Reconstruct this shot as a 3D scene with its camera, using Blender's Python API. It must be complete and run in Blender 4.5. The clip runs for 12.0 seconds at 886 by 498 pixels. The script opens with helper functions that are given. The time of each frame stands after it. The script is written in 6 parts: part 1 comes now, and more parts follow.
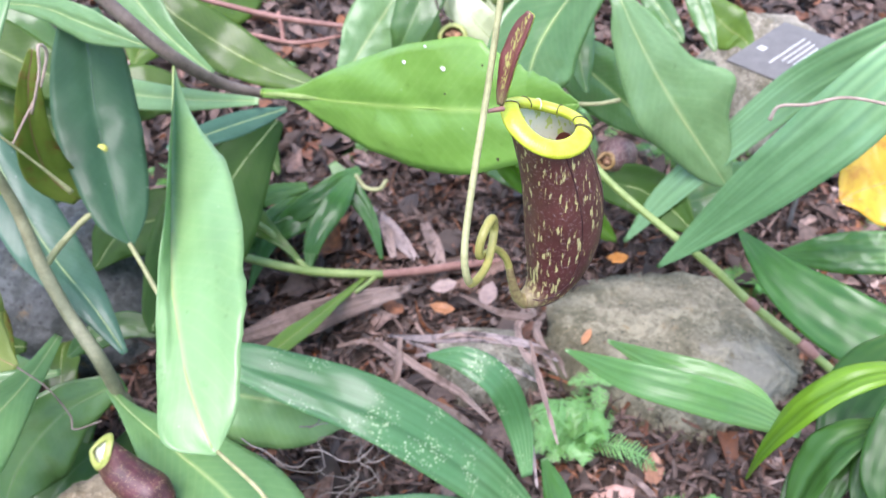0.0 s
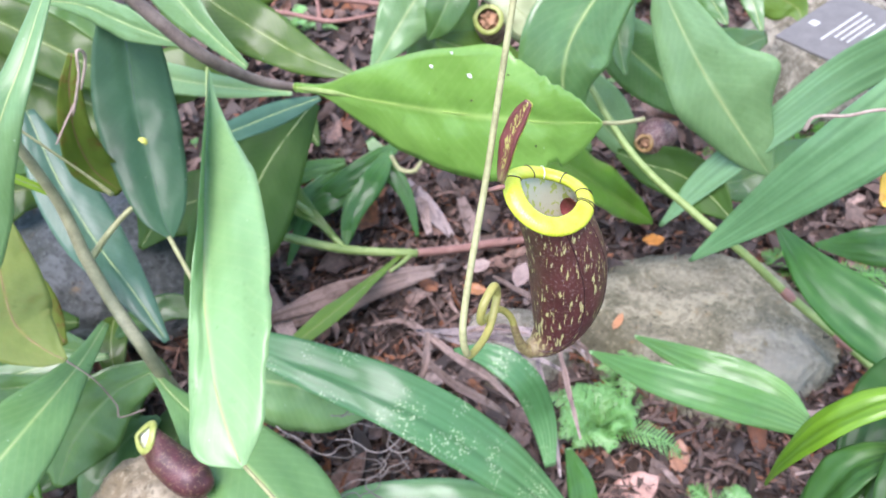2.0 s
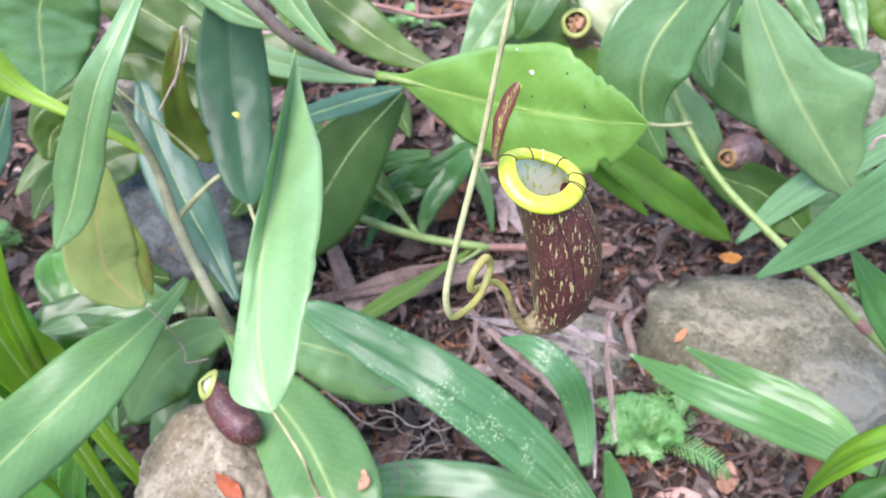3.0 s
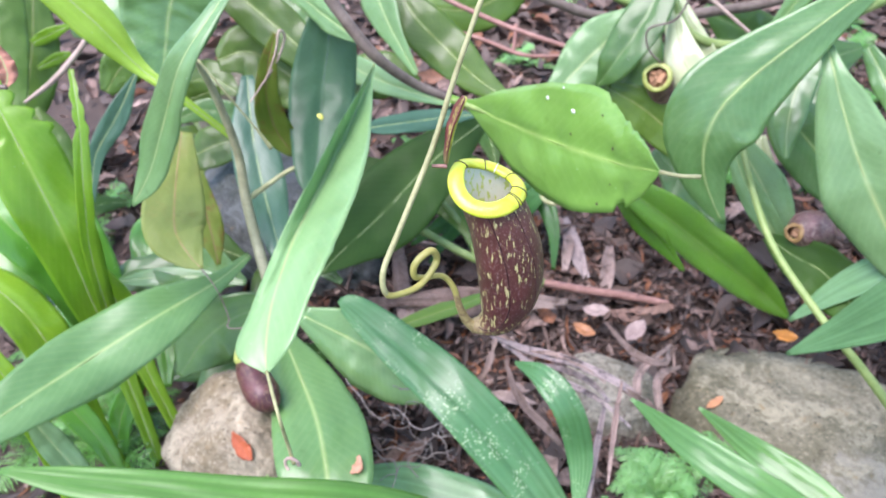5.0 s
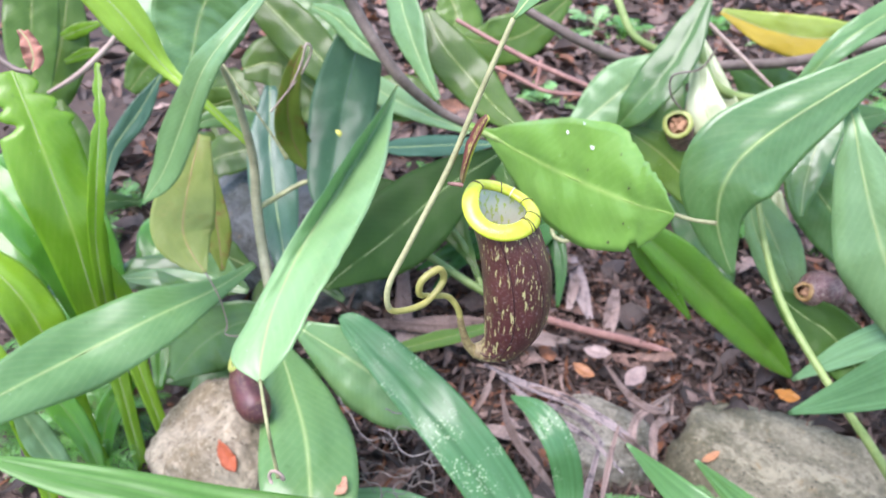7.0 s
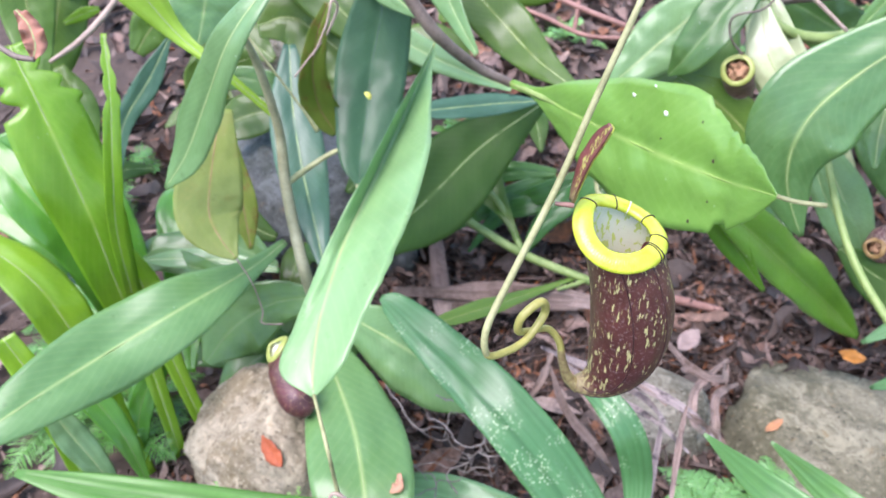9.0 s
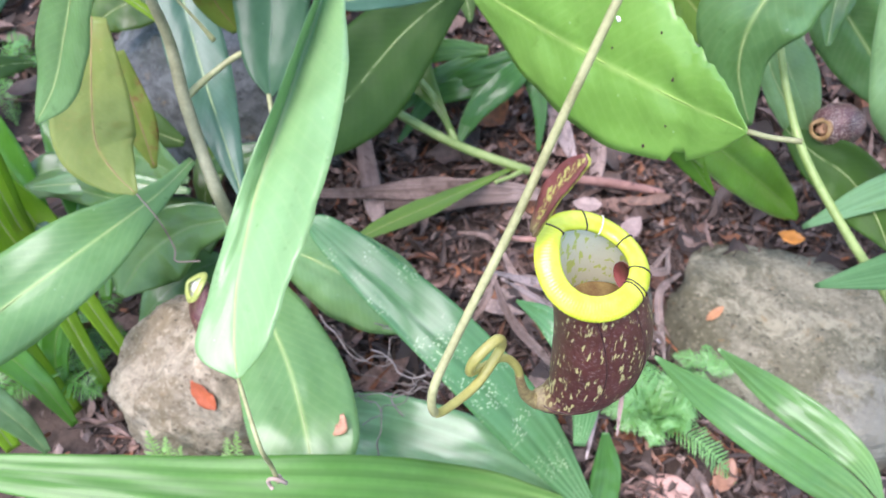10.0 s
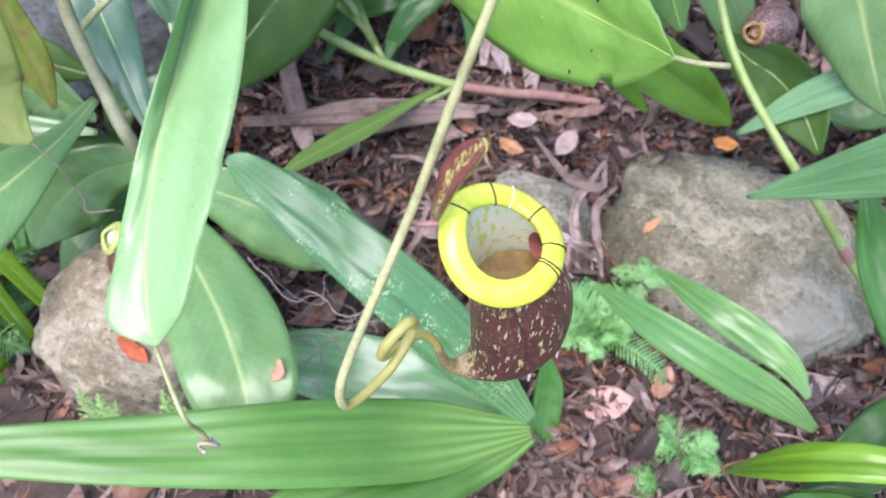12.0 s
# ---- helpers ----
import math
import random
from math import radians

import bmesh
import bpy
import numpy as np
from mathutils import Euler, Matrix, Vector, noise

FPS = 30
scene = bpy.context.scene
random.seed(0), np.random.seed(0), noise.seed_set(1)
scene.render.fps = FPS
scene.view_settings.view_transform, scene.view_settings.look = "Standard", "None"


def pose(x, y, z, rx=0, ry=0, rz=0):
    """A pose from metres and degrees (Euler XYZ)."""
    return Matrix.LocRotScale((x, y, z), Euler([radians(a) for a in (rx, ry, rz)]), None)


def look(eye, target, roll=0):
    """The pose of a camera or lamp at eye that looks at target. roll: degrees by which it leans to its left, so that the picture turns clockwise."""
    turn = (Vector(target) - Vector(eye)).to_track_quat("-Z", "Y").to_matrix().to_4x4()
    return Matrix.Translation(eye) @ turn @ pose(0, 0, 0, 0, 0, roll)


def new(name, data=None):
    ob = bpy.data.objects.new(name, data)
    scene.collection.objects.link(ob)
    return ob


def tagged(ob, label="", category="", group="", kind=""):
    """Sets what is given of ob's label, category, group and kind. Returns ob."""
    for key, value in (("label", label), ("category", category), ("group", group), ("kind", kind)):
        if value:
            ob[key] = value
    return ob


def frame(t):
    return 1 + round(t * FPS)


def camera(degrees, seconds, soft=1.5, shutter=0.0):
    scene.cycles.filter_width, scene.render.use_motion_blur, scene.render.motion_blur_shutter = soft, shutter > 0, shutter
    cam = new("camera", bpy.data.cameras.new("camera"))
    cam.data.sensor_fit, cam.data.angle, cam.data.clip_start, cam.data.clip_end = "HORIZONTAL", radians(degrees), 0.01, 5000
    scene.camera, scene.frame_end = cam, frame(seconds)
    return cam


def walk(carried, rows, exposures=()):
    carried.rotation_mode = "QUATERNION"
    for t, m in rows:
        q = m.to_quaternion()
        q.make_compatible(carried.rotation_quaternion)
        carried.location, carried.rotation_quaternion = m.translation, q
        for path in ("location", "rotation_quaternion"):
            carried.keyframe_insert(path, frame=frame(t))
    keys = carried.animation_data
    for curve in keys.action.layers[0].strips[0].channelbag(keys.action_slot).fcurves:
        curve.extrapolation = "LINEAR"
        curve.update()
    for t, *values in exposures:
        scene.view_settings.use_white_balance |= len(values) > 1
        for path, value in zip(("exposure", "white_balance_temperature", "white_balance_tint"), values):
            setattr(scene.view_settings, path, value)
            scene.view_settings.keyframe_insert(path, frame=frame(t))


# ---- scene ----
cam = camera(62.5, 12.0, soft=1.6)
cam.data.dof.use_dof, cam.data.dof.focus_distance, cam.data.dof.aperture_fstop = True, 0.3, 18.0
METRES, EYE, TILT, LEAN, TURN = 0.5, 0.78, -40.0, 0.0, 0.0
ROWS = [
    (0.0, 0.0, 0.0, 0.0, 0.0, 0.0, -0.0),
    (0.5, 0.022, -0.009, 0.0825, 0.62, -2.3, 0.68),
    (1.0, 0.0576, -0.0244, 0.1163, 0.96, -2.84, 0.82),
    (1.5, 0.052, -0.0187, 0.1138, 1.82, -3.75, 0.6),
    (2.0, 0.0385, -0.0135, 0.1096, 3.75, -4.52, -0.55),
    (2.5, 0.0845, -0.0302, 0.1126, 7.46, -4.76, -2.83),
    (3.0, 0.1439, -0.0538, 0.0858, 12.35, -4.62, -5.61),
    (3.5, 0.2294, -0.08, 0.097, 16.87, -4.4, -8.15),
    (5.5, 0.3322, -0.0858, 0.07, 22.79, -2.87, -16.8),
    (6.0, 0.3327, -0.0824, 0.0652, 22.66, -2.22, -18.68),
    (6.5, 0.333, -0.0717, 0.0589, 22.57, -1.66, -19.81),
    (7.0, 0.3264, -0.0751, 0.0623, 22.68, -1.2, -20.26),
    (9.0, 0.1816, 0.0059, 0.1122, 23.31, -6.57, -18.11),
    (9.5, 0.0942, 0.0766, 0.1821, 21.34, -11.75, -16.17),
    (10.0, 0.0941, 0.1368, 0.2219, 17.2, -16.76, -15.82),
    (10.5, 0.0802, 0.152, 0.256, 14.33, -19.7, -15.77),
    (11.0, 0.0719, 0.1679, 0.2624, 12.91, -21.61, -15.14),
    (11.5, 0.0865, 0.1971, 0.2631, 12.43, -22.48, -14.44),
    (12.0, 0.0991, 0.1973, 0.2616, 12.06, -22.86, -14.01),
]
walk(cam, [(t, pose(0, 0, EYE, TILT, LEAN, TURN) @ pose(METRES * x, METRES * y, METRES * z, 90 + pitch, roll, yaw)) for t, x, y, z, yaw, pitch, roll in ROWS])

from mathutils.bvhtree import BVHTree

# ---- light ----
world = bpy.data.worlds.new("overcast_sky")
scene.world = world
world.use_nodes = True
wn = world.node_tree
sky = wn.nodes.new("ShaderNodeTexSky")
sky.sky_type, sky.sun_disc = "NISHITA", False
sky.sun_elevation, sky.sun_rotation = radians(67), radians(207)
sky.dust_density, sky.air_density = 1.0, 1.0
wn.links.new(sky.outputs[0], wn.nodes["Background"].inputs[0])
wn.nodes["Background"].inputs[1].default_value = 0.185

sun = new("sun", bpy.data.lights.new("sun", "SUN"))
sun.data.energy, sun.data.angle, sun.data.color = 2.75, radians(45), (0.98, 0.87, 0.98)
sun.matrix_world = look((-0.45, -0.9, 2.4), (0, 0, 0))
scene.view_settings.exposure = 1.37


# ---- materials ----
def shader(name):
    m = bpy.data.materials.new(name)
    m.use_nodes = True
    return m, m.node_tree.nodes, m.node_tree.links, m.node_tree.nodes["Principled BSDF"]


def ramp(nodes, links, source, stops):
    r = nodes.new("ShaderNodeValToRGB")
    els = r.color_ramp.elements
    while len(els) < len(stops):
        els.new(0.5)
    for e, (pos, col) in zip(els, stops):
        e.position, e.color = pos, (*col, 1) if len(col) == 3 else col
    links.new(source, r.inputs[0])
    return r.outputs[0]


def mixed(nodes, links, fac, a, b, mode="MIX"):
    n = nodes.new("ShaderNodeMix")
    n.data_type, n.blend_type = "RGBA", mode
    for sock, v in ((n.inputs[0], fac), (n.inputs[6], a), (n.inputs[7], b)):
        if isinstance(v, (int, float)):
            sock.default_value = v
        elif isinstance(v, tuple):
            sock.default_value = (*v, 1)
        else:
            links.new(v, sock)
    return n.outputs[2]


def noisy(nodes, links, coord, scale, detail=4.0, rough=0.6, distort=0.0):
    n = nodes.new("ShaderNodeTexNoise")
    n.inputs["Scale"].default_value, n.inputs["Detail"].default_value = scale, detail
    n.inputs["Roughness"].default_value, n.inputs["Distortion"].default_value = rough, distort
    links.new(coord, n.inputs["Vector"])
    return n.outputs["Fac"]


def maths(nodes, links, op, a, b=0.0, clamp=False):
    n = nodes.new("ShaderNodeMath")
    n.operation, n.use_clamp = op, clamp
    for sock, v in zip(n.inputs, (a, b)):
        if isinstance(v, (int, float)):
            sock.default_value = v
        else:
            links.new(v, sock)
    return n.outputs[0]


def bumped(nodes, links, bsdf, height, strength, distance):
    b = nodes.new("ShaderNodeBump")
    b.inputs["Strength"].default_value, b.inputs["Distance"].default_value = strength, distance
    links.new(height, b.inputs["Height"])
    links.new(b.outputs[0], bsdf.inputs["Normal"])


def leaf_material(name, dark, light, vein, kind="N", rough=0.34, glow=0.25, specks=0.0, blotch=None, coat=0.22, half=None):
    """A glossy leaf: colour in two scales, veins from the uv across and along the blade, and some light let through."""
    m, nodes, links, bsdf = shader(name)
    tc = nodes.new("ShaderNodeTexCoord")
    big = noisy(nodes, links, tc.outputs["Object"], 14, 3)
    fine = noisy(nodes, links, tc.outputs["Object"], 160, 4)
    info = nodes.new("ShaderNodeObjectInfo")
    tone = maths(nodes, links, "ADD", maths(nodes, links, "ADD", maths(nodes, links, "MULTIPLY", big, 0.4), 0.225), maths(nodes, links, "MULTIPLY", fine, 0.3))
    tone = maths(nodes, links, "ADD", tone, maths(nodes, links, "MULTIPLY", info.outputs["Random"], 0.25))
    col = ramp(nodes, links, tone, [(0.45, dark), (0.82, light)])
    # long soft ridges that run with the blade
    drift = nodes.new("ShaderNodeVectorMath")
    drift.operation = "MULTIPLY_ADD"
    links.new(tc.outputs["UV"], drift.inputs[0])
    drift.inputs[1].default_value = (3.4, 0.7, 1.0) if kind == "N" else (8.0, 1.0, 1.0)
    shift = nodes.new("ShaderNodeCombineXYZ")
    links.new(maths(nodes, links, "MULTIPLY", info.outputs["Random"], 40.0), shift.inputs[0])
    links.new(maths(nodes, links, "MULTIPLY", info.outputs["Random"], 17.0), shift.inputs[2])
    links.new(shift.outputs[0], drift.inputs[2])
    ridge = noisy(nodes, links, drift.outputs[0], 1.0, 2, 0.5, 0.3)
    streak = ramp(nodes, links, ridge, [(0.36, (0.55 if kind == "P" else 0.3,) * 3), (0.6, (0, 0, 0))])
    col = mixed(nodes, links, streak, col, tuple(0.6 * c for c in dark))
    sep = nodes.new("ShaderNodeSeparateXYZ")
    links.new(tc.outputs["UV"], sep.inputs[0])
    u, v = sep.outputs[0], sep.outputs[1]
    off = maths(nodes, links, "ABSOLUTE", maths(nodes, links, "SUBTRACT", u, 0.5))
    if kind == "N":
        # lateral veins leave the midrib at an angle
        run = maths(nodes, links, "SUBTRACT", maths(nodes, links, "MULTIPLY", v, 26.0), maths(nodes, links, "MULTIPLY", off, 9.0))
        lines = maths(nodes, links, "POWER", maths(nodes, links, "ABSOLUTE", maths(nodes, links, "SINE", maths(nodes, links, "MULTIPLY", run, math.pi))), 14.0)
        col = mixed(nodes, links, maths(nodes, links, "MULTIPLY", lines, 0.06), col, vein)
        rib = ramp(nodes, links, off, [(0.0, (1, 1, 1)), (0.035, (0, 0, 0))])
        col = mixed(nodes, links, maths(nodes, links, "MULTIPLY", rib, 0.55), col, vein)
        relief = maths(nodes, links, "ADD", maths(nodes, links, "MULTIPLY", lines, 0.1), fine)
    else:
        # parallel veins and pleats
        wob = maths(nodes, links, "MULTIPLY", big, 0.02)
        lines = maths(nodes, links, "SINE", maths(nodes, links, "MULTIPLY", maths(nodes, links, "ADD", u, wob), 120.0))
        pleat = maths(nodes, links, "SINE", maths(nodes, links, "MULTIPLY", u, 38.0))
        both = maths(nodes, links, "ADD", maths(nodes, links, "MULTIPLY", lines, 0.35), pleat)
        col = mixed(nodes, links, maths(nodes, links, "MULTIPLY", maths(nodes, links, "ADD", both, 1.0), 0.025), col, vein)
        root = ramp(nodes, links, v, [(0.64, (0, 0, 0)), (1.0, (0.95,) * 3)])
        col = mixed(nodes, links, maths(nodes, links, "MULTIPLY", root, maths(nodes, links, "ADD", maths(nodes, links, "MULTIPLY", pleat, 0.35), 0.55)), col, tuple(min(0.6, 1.15 * c) for c in vein))
        relief = maths(nodes, links, "MULTIPLY", both, 0.1)
    if half:
        # the other half of the blade has turned colour
        col = mixed(nodes, links, ramp(nodes, links, u, [(0.47, (0, 0, 0)), (0.53, (0.9,) * 3)]), col, half)
    if blotch:
        spots = noisy(nodes, links, tc.outputs["Object"], 45, 5, 0.7)
        col = mixed(nodes, links, ramp(nodes, links, spots, [(0.52, (0, 0, 0)), (0.66, (1, 1, 1))]), col, blotch)
    if specks:
        vor = nodes.new("ShaderNodeTexVoronoi")
        vor.inputs["Scale"].default_value = 290
        links.new(tc.outputs["Object"], vor.inputs["Vector"])
        dots = ramp(nodes, links, vor.outputs["Distance"], [(0.22, (1, 1, 1)), (0.42, (0, 0, 0))])
        area = ramp(nodes, links, noisy(nodes, links, tc.outputs["Object"], 26, 4), [(0.53, (0, 0, 0)), (0.64, (1, 1, 1))])
        col = mixed(nodes, links, maths(nodes, links, "MULTIPLY", maths(nodes, links, "MULTIPLY", dots, area), specks), col, (0.62, 0.74, 0.42))
    if kind == "N" and coat:
        # sparse pale flecks and darker bruises
        dust = nodes.new("ShaderNodeTexVoronoi")
        dust.inputs["Scale"].default_value = 55
        links.new(tc.outputs["Object"], dust.inputs["Vector"])
        fleck = ramp(nodes, links, dust.outputs["Distance"], [(0.025, (0.35,) * 3), (0.055, (0, 0, 0))])
        col = mixed(nodes, links, fleck, col, (0.6, 0.68, 0.5))
        bruise = noisy(nodes, links, tc.outputs["Object"], 70, 5, 0.7)
        col = mixed(nodes, links, ramp(nodes, links, bruise, [(0.62, (0, 0, 0)), (0.74, (0.5,) * 3)]), col, tuple(0.55 * c for c in dark))
    links.new(col, bsdf.inputs["Base Color"])
    links.new(ramp(nodes, links, fine, [(0.3, (rough - 0.06,) * 3), (0.7, (rough + 0.12,) * 3)]), bsdf.inputs["Roughness"])
    bsdf.inputs["Specular IOR Level"].default_value = 0.3
    bsdf.inputs["Coat Weight"].default_value = min(1.0, 4.2 * coat)
    bsdf.inputs["Coat Roughness"].default_value = 0.27
    bsdf.inputs["Coat IOR"].default_value = 1.55
    swell = noisy(nodes, links, tc.outputs["Object"], 60, 3)
    relief = maths(nodes, links, "ADD", relief, maths(nodes, links, "MULTIPLY", swell, 0.4))
    relief = maths(nodes, links, "ADD", relief, maths(nodes, links, "MULTIPLY", ridge, 1.3 if kind == "N" else 0.25))
    bumped(nodes, links, bsdf, relief, 0.3, 0.0012)
    trans = nodes.new("ShaderNodeBsdfTranslucent")
    links.new(mixed(nodes, links, 0.5, col, (0.35, 0.6, 0.05)), trans.inputs["Color"])
    mix = nodes.new("ShaderNodeMixShader")
    mix.inputs[0].default_value = glow
    links.new(bsdf.outputs[0], mix.inputs[1])
    links.new(trans.outputs[0], mix.inputs[2])
    links.new(mix.outputs[0], nodes["Material Output"].inputs["Surface"])
    return m


LEAF = {
    "bright": leaf_material("leaf_bright", (0.095, 0.22, 0.062), (0.155, 0.3, 0.105), (0.46, 0.58, 0.22), rough=0.36, coat=0.15),
    "wax": leaf_material("leaf_waxy", (0.15, 0.305, 0.1), (0.23, 0.4, 0.165), (0.46, 0.56, 0.26), rough=0.38, coat=0.12),
    "fresh": leaf_material("leaf_fresh", (0.125, 0.28, 0.035), (0.205, 0.385, 0.075), (0.4, 0.55, 0.16), rough=0.36, coat=0.2),
    "mid": leaf_material("leaf_mid", (0.068, 0.172, 0.042), (0.14, 0.28, 0.095), (0.4, 0.53, 0.18)),
    "dark": leaf_material("leaf_dark", (0.032, 0.088, 0.04), (0.06, 0.14, 0.065), (0.1, 0.18, 0.1), rough=0.45, coat=0.05),
    "deep": leaf_material("leaf_deep", (0.052, 0.125, 0.03), (0.102, 0.21, 0.056), (0.2, 0.32, 0.1), coat=0.14),
    "pale": leaf_material("leaf_pale", (0.112, 0.235, 0.08), (0.2, 0.35, 0.15), (0.46, 0.57, 0.26), rough=0.38, coat=0.12),
    "blue": leaf_material("leaf_blue", (0.04, 0.11, 0.065), (0.08, 0.175, 0.11), (0.26, 0.38, 0.22), rough=0.42, coat=0.1),
    "lime": leaf_material("leaf_lime", (0.065, 0.18, 0.01), (0.14, 0.32, 0.025), (0.3, 0.44, 0.08)),
    "olive": leaf_material("leaf_olive", (0.065, 0.14, 0.015), (0.12, 0.22, 0.032), (0.32, 0.38, 0.12), rough=0.45, coat=0.1),
    "sick": leaf_material("leaf_fading", (0.17, 0.225, 0.045), (0.255, 0.31, 0.085), (0.42, 0.32, 0.1), blotch=(0.23, 0.25, 0.065), coat=0.05),
    "curled": leaf_material("leaf_curled", (0.11, 0.17, 0.02), (0.2, 0.25, 0.045), (0.3, 0.16, 0.08), blotch=(0.16, 0.06, 0.025), rough=0.5, coat=0.0),
    # dark greens: shade put into the colour of low and inner leaves
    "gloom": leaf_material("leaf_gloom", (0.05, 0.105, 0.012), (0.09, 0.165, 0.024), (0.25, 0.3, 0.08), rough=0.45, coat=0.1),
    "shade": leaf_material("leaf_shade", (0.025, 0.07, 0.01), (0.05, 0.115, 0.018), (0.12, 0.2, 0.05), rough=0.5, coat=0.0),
    "white": leaf_material("leaf_bleached", (0.3, 0.42, 0.15), (0.62, 0.68, 0.42), (0.75, 0.78, 0.5)),
    "limeleaf": leaf_material("leaf_lime_pale", (0.27, 0.46, 0.03), (0.4, 0.6, 0.08), (0.4, 0.56, 0.16), rough=0.4, glow=0.4, coat=0.1),
    "yellow": leaf_material("leaf_yellow", (0.3, 0.4, 0.05), (0.42, 0.48, 0.1), (0.3, 0.3, 0.1), half=(0.55, 0.38, 0.04)),
    "gold": leaf_material("leaf_gold", (0.7, 0.36, 0.01), (0.78, 0.52, 0.03), (0.7, 0.4, 0.1), blotch=(0.6, 0.28, 0.02)),
    "pmid": leaf_material("strap_mid", (0.08, 0.22, 0.05), (0.145, 0.31, 0.09), (0.25, 0.45, 0.14), "P", rough=0.38, coat=0.14),
    "pbright": leaf_material("strap_bright", (0.115, 0.28, 0.11), (0.21, 0.4, 0.19), (0.3, 0.5, 0.22), "P", rough=0.36, coat=0.2),
    "pdark": leaf_material("strap_dark", (0.035, 0.13, 0.022), (0.07, 0.2, 0.04), (0.17, 0.33, 0.1), "P", rough=0.34, coat=0.12),
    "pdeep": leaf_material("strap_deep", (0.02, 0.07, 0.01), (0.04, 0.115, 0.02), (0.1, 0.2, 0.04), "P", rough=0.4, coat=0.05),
    "plime": leaf_material("strap_lime", (0.09, 0.22, 0.01), (0.17, 0.33, 0.02), (0.28, 0.42, 0.06), "P", rough=0.4, coat=0.1),
    "pspeck": leaf_material("strap_speckled", (0.058, 0.18, 0.056), (0.112, 0.27, 0.1), (0.22, 0.42, 0.18), "P", rough=0.38, specks=0.7, coat=0.15),
    "dry": leaf_material("dead_strap", (0.13, 0.09, 0.075), (0.36, 0.26, 0.22), (0.42, 0.33, 0.29), "P", rough=0.75, glow=0.05, coat=0.0, blotch=(0.11, 0.075, 0.06)),
    "ash": leaf_material("dead_ash", (0.12, 0.095, 0.09), (0.4, 0.32, 0.3), (0.45, 0.38, 0.36), "P", rough=0.8, glow=0.03, coat=0.0, blotch=(0.045, 0.038, 0.042)),
    "pgreen": leaf_material("strap_green", (0.066, 0.19, 0.028), (0.125, 0.28, 0.058), (0.32, 0.52, 0.15), "P", rough=0.36, coat=0.07),
    "rust": leaf_material("dead_rust", (0.28, 0.11, 0.07), (0.42, 0.2, 0.14), (0.4, 0.22, 0.15), rough=0.6, glow=0.15, coat=0.0),
    "gbright": leaf_material("frond_bright", (0.17, 0.375, 0.013), (0.28, 0.49, 0.03), (0.5, 0.62, 0.14), rough=0.4, glow=0.45),
    "gdeep": leaf_material("frond_deep", (0.055, 0.21, 0.012), (0.1, 0.3, 0.025), (0.28, 0.43, 0.08), rough=0.42),
}


def plain_material(name, a, b, scale, rough=0.6, bump=0.3, dist=0.001, detail=5, spec=0.5):
    m, nodes, links, bsdf = shader(name)
    tc = nodes.new("ShaderNodeTexCoord")
    n1 = noisy(nodes, links, tc.outputs["Object"], scale, detail)
    n2 = noisy(nodes, links, tc.outputs["Object"], scale * 7, 4)
    info = nodes.new("ShaderNodeObjectInfo")
    tone = maths(nodes, links, "ADD", maths(nodes, links, "MULTIPLY", n1, 0.7), maths(nodes, links, "MULTIPLY", n2, 0.3))
    links.new(ramp(nodes, links, tone, [(0.35, a), (0.65, b)]), bsdf.inputs["Base Color"])
    bsdf.inputs["Roughness"].default_value = rough
    bsdf.inputs["Specular IOR Level"].default_value = spec
    bumped(nodes, links, bsdf, tone, bump, dist)
    return m


STEM = {
    "green": plain_material("stem_green", (0.16, 0.24, 0.06), (0.27, 0.35, 0.12), 40, 0.5),
    "tendril": plain_material("tendril_green", (0.2, 0.2, 0.085), (0.37, 0.375, 0.185), 90, 0.5),
    "coil": plain_material("tendril_yellow", (0.25, 0.235, 0.06), (0.37, 0.345, 0.1), 70, 0.42),
    "neck": plain_material("neck_olive", (0.13, 0.085, 0.04), (0.34, 0.29, 0.12), 260, 0.5),
    "brown": plain_material("stem_brown", (0.09, 0.065, 0.05), (0.19, 0.15, 0.12), 50, 0.6, 0.5),
    "grey": plain_material("stem_grey", (0.18, 0.18, 0.1), (0.34, 0.33, 0.2), 50, 0.55, 0.4),
    "red": plain_material("stem_red", (0.2, 0.095, 0.075), (0.36, 0.2, 0.16), 50, 0.55, 0.4),
    "root": plain_material("dead_root", (0.13, 0.11, 0.1), (0.27, 0.235, 0.21), 80, 0.8, 0.4),
    "dry": plain_material("dry_stalk", (0.26, 0.19, 0.15), (0.48, 0.38, 0.31), 60, 0.75, 0.5),
}


# ---- shapes ----
def smooth_path(points, count):
    """Catmull-Rom through rows of numbers, resampled evenly in parameter."""
    p = np.array(points, float)
    p = np.vstack([2 * p[0] - p[1], p, 2 * p[-1] - p[-2]])
    n = len(p) - 3
    out = []
    for k in range(count):
        x = k / (count - 1) * n
        i = min(int(x), n - 1)
        f = x - i
        a, b, c, d = p[i:i + 4]
        out.append(0.5 * (2 * b + (c - a) * f + (2 * a - 5 * b + 4 * c - d) * f * f + (3 * b - a - 3 * c + d) * f ** 3))
    return np.array(out)


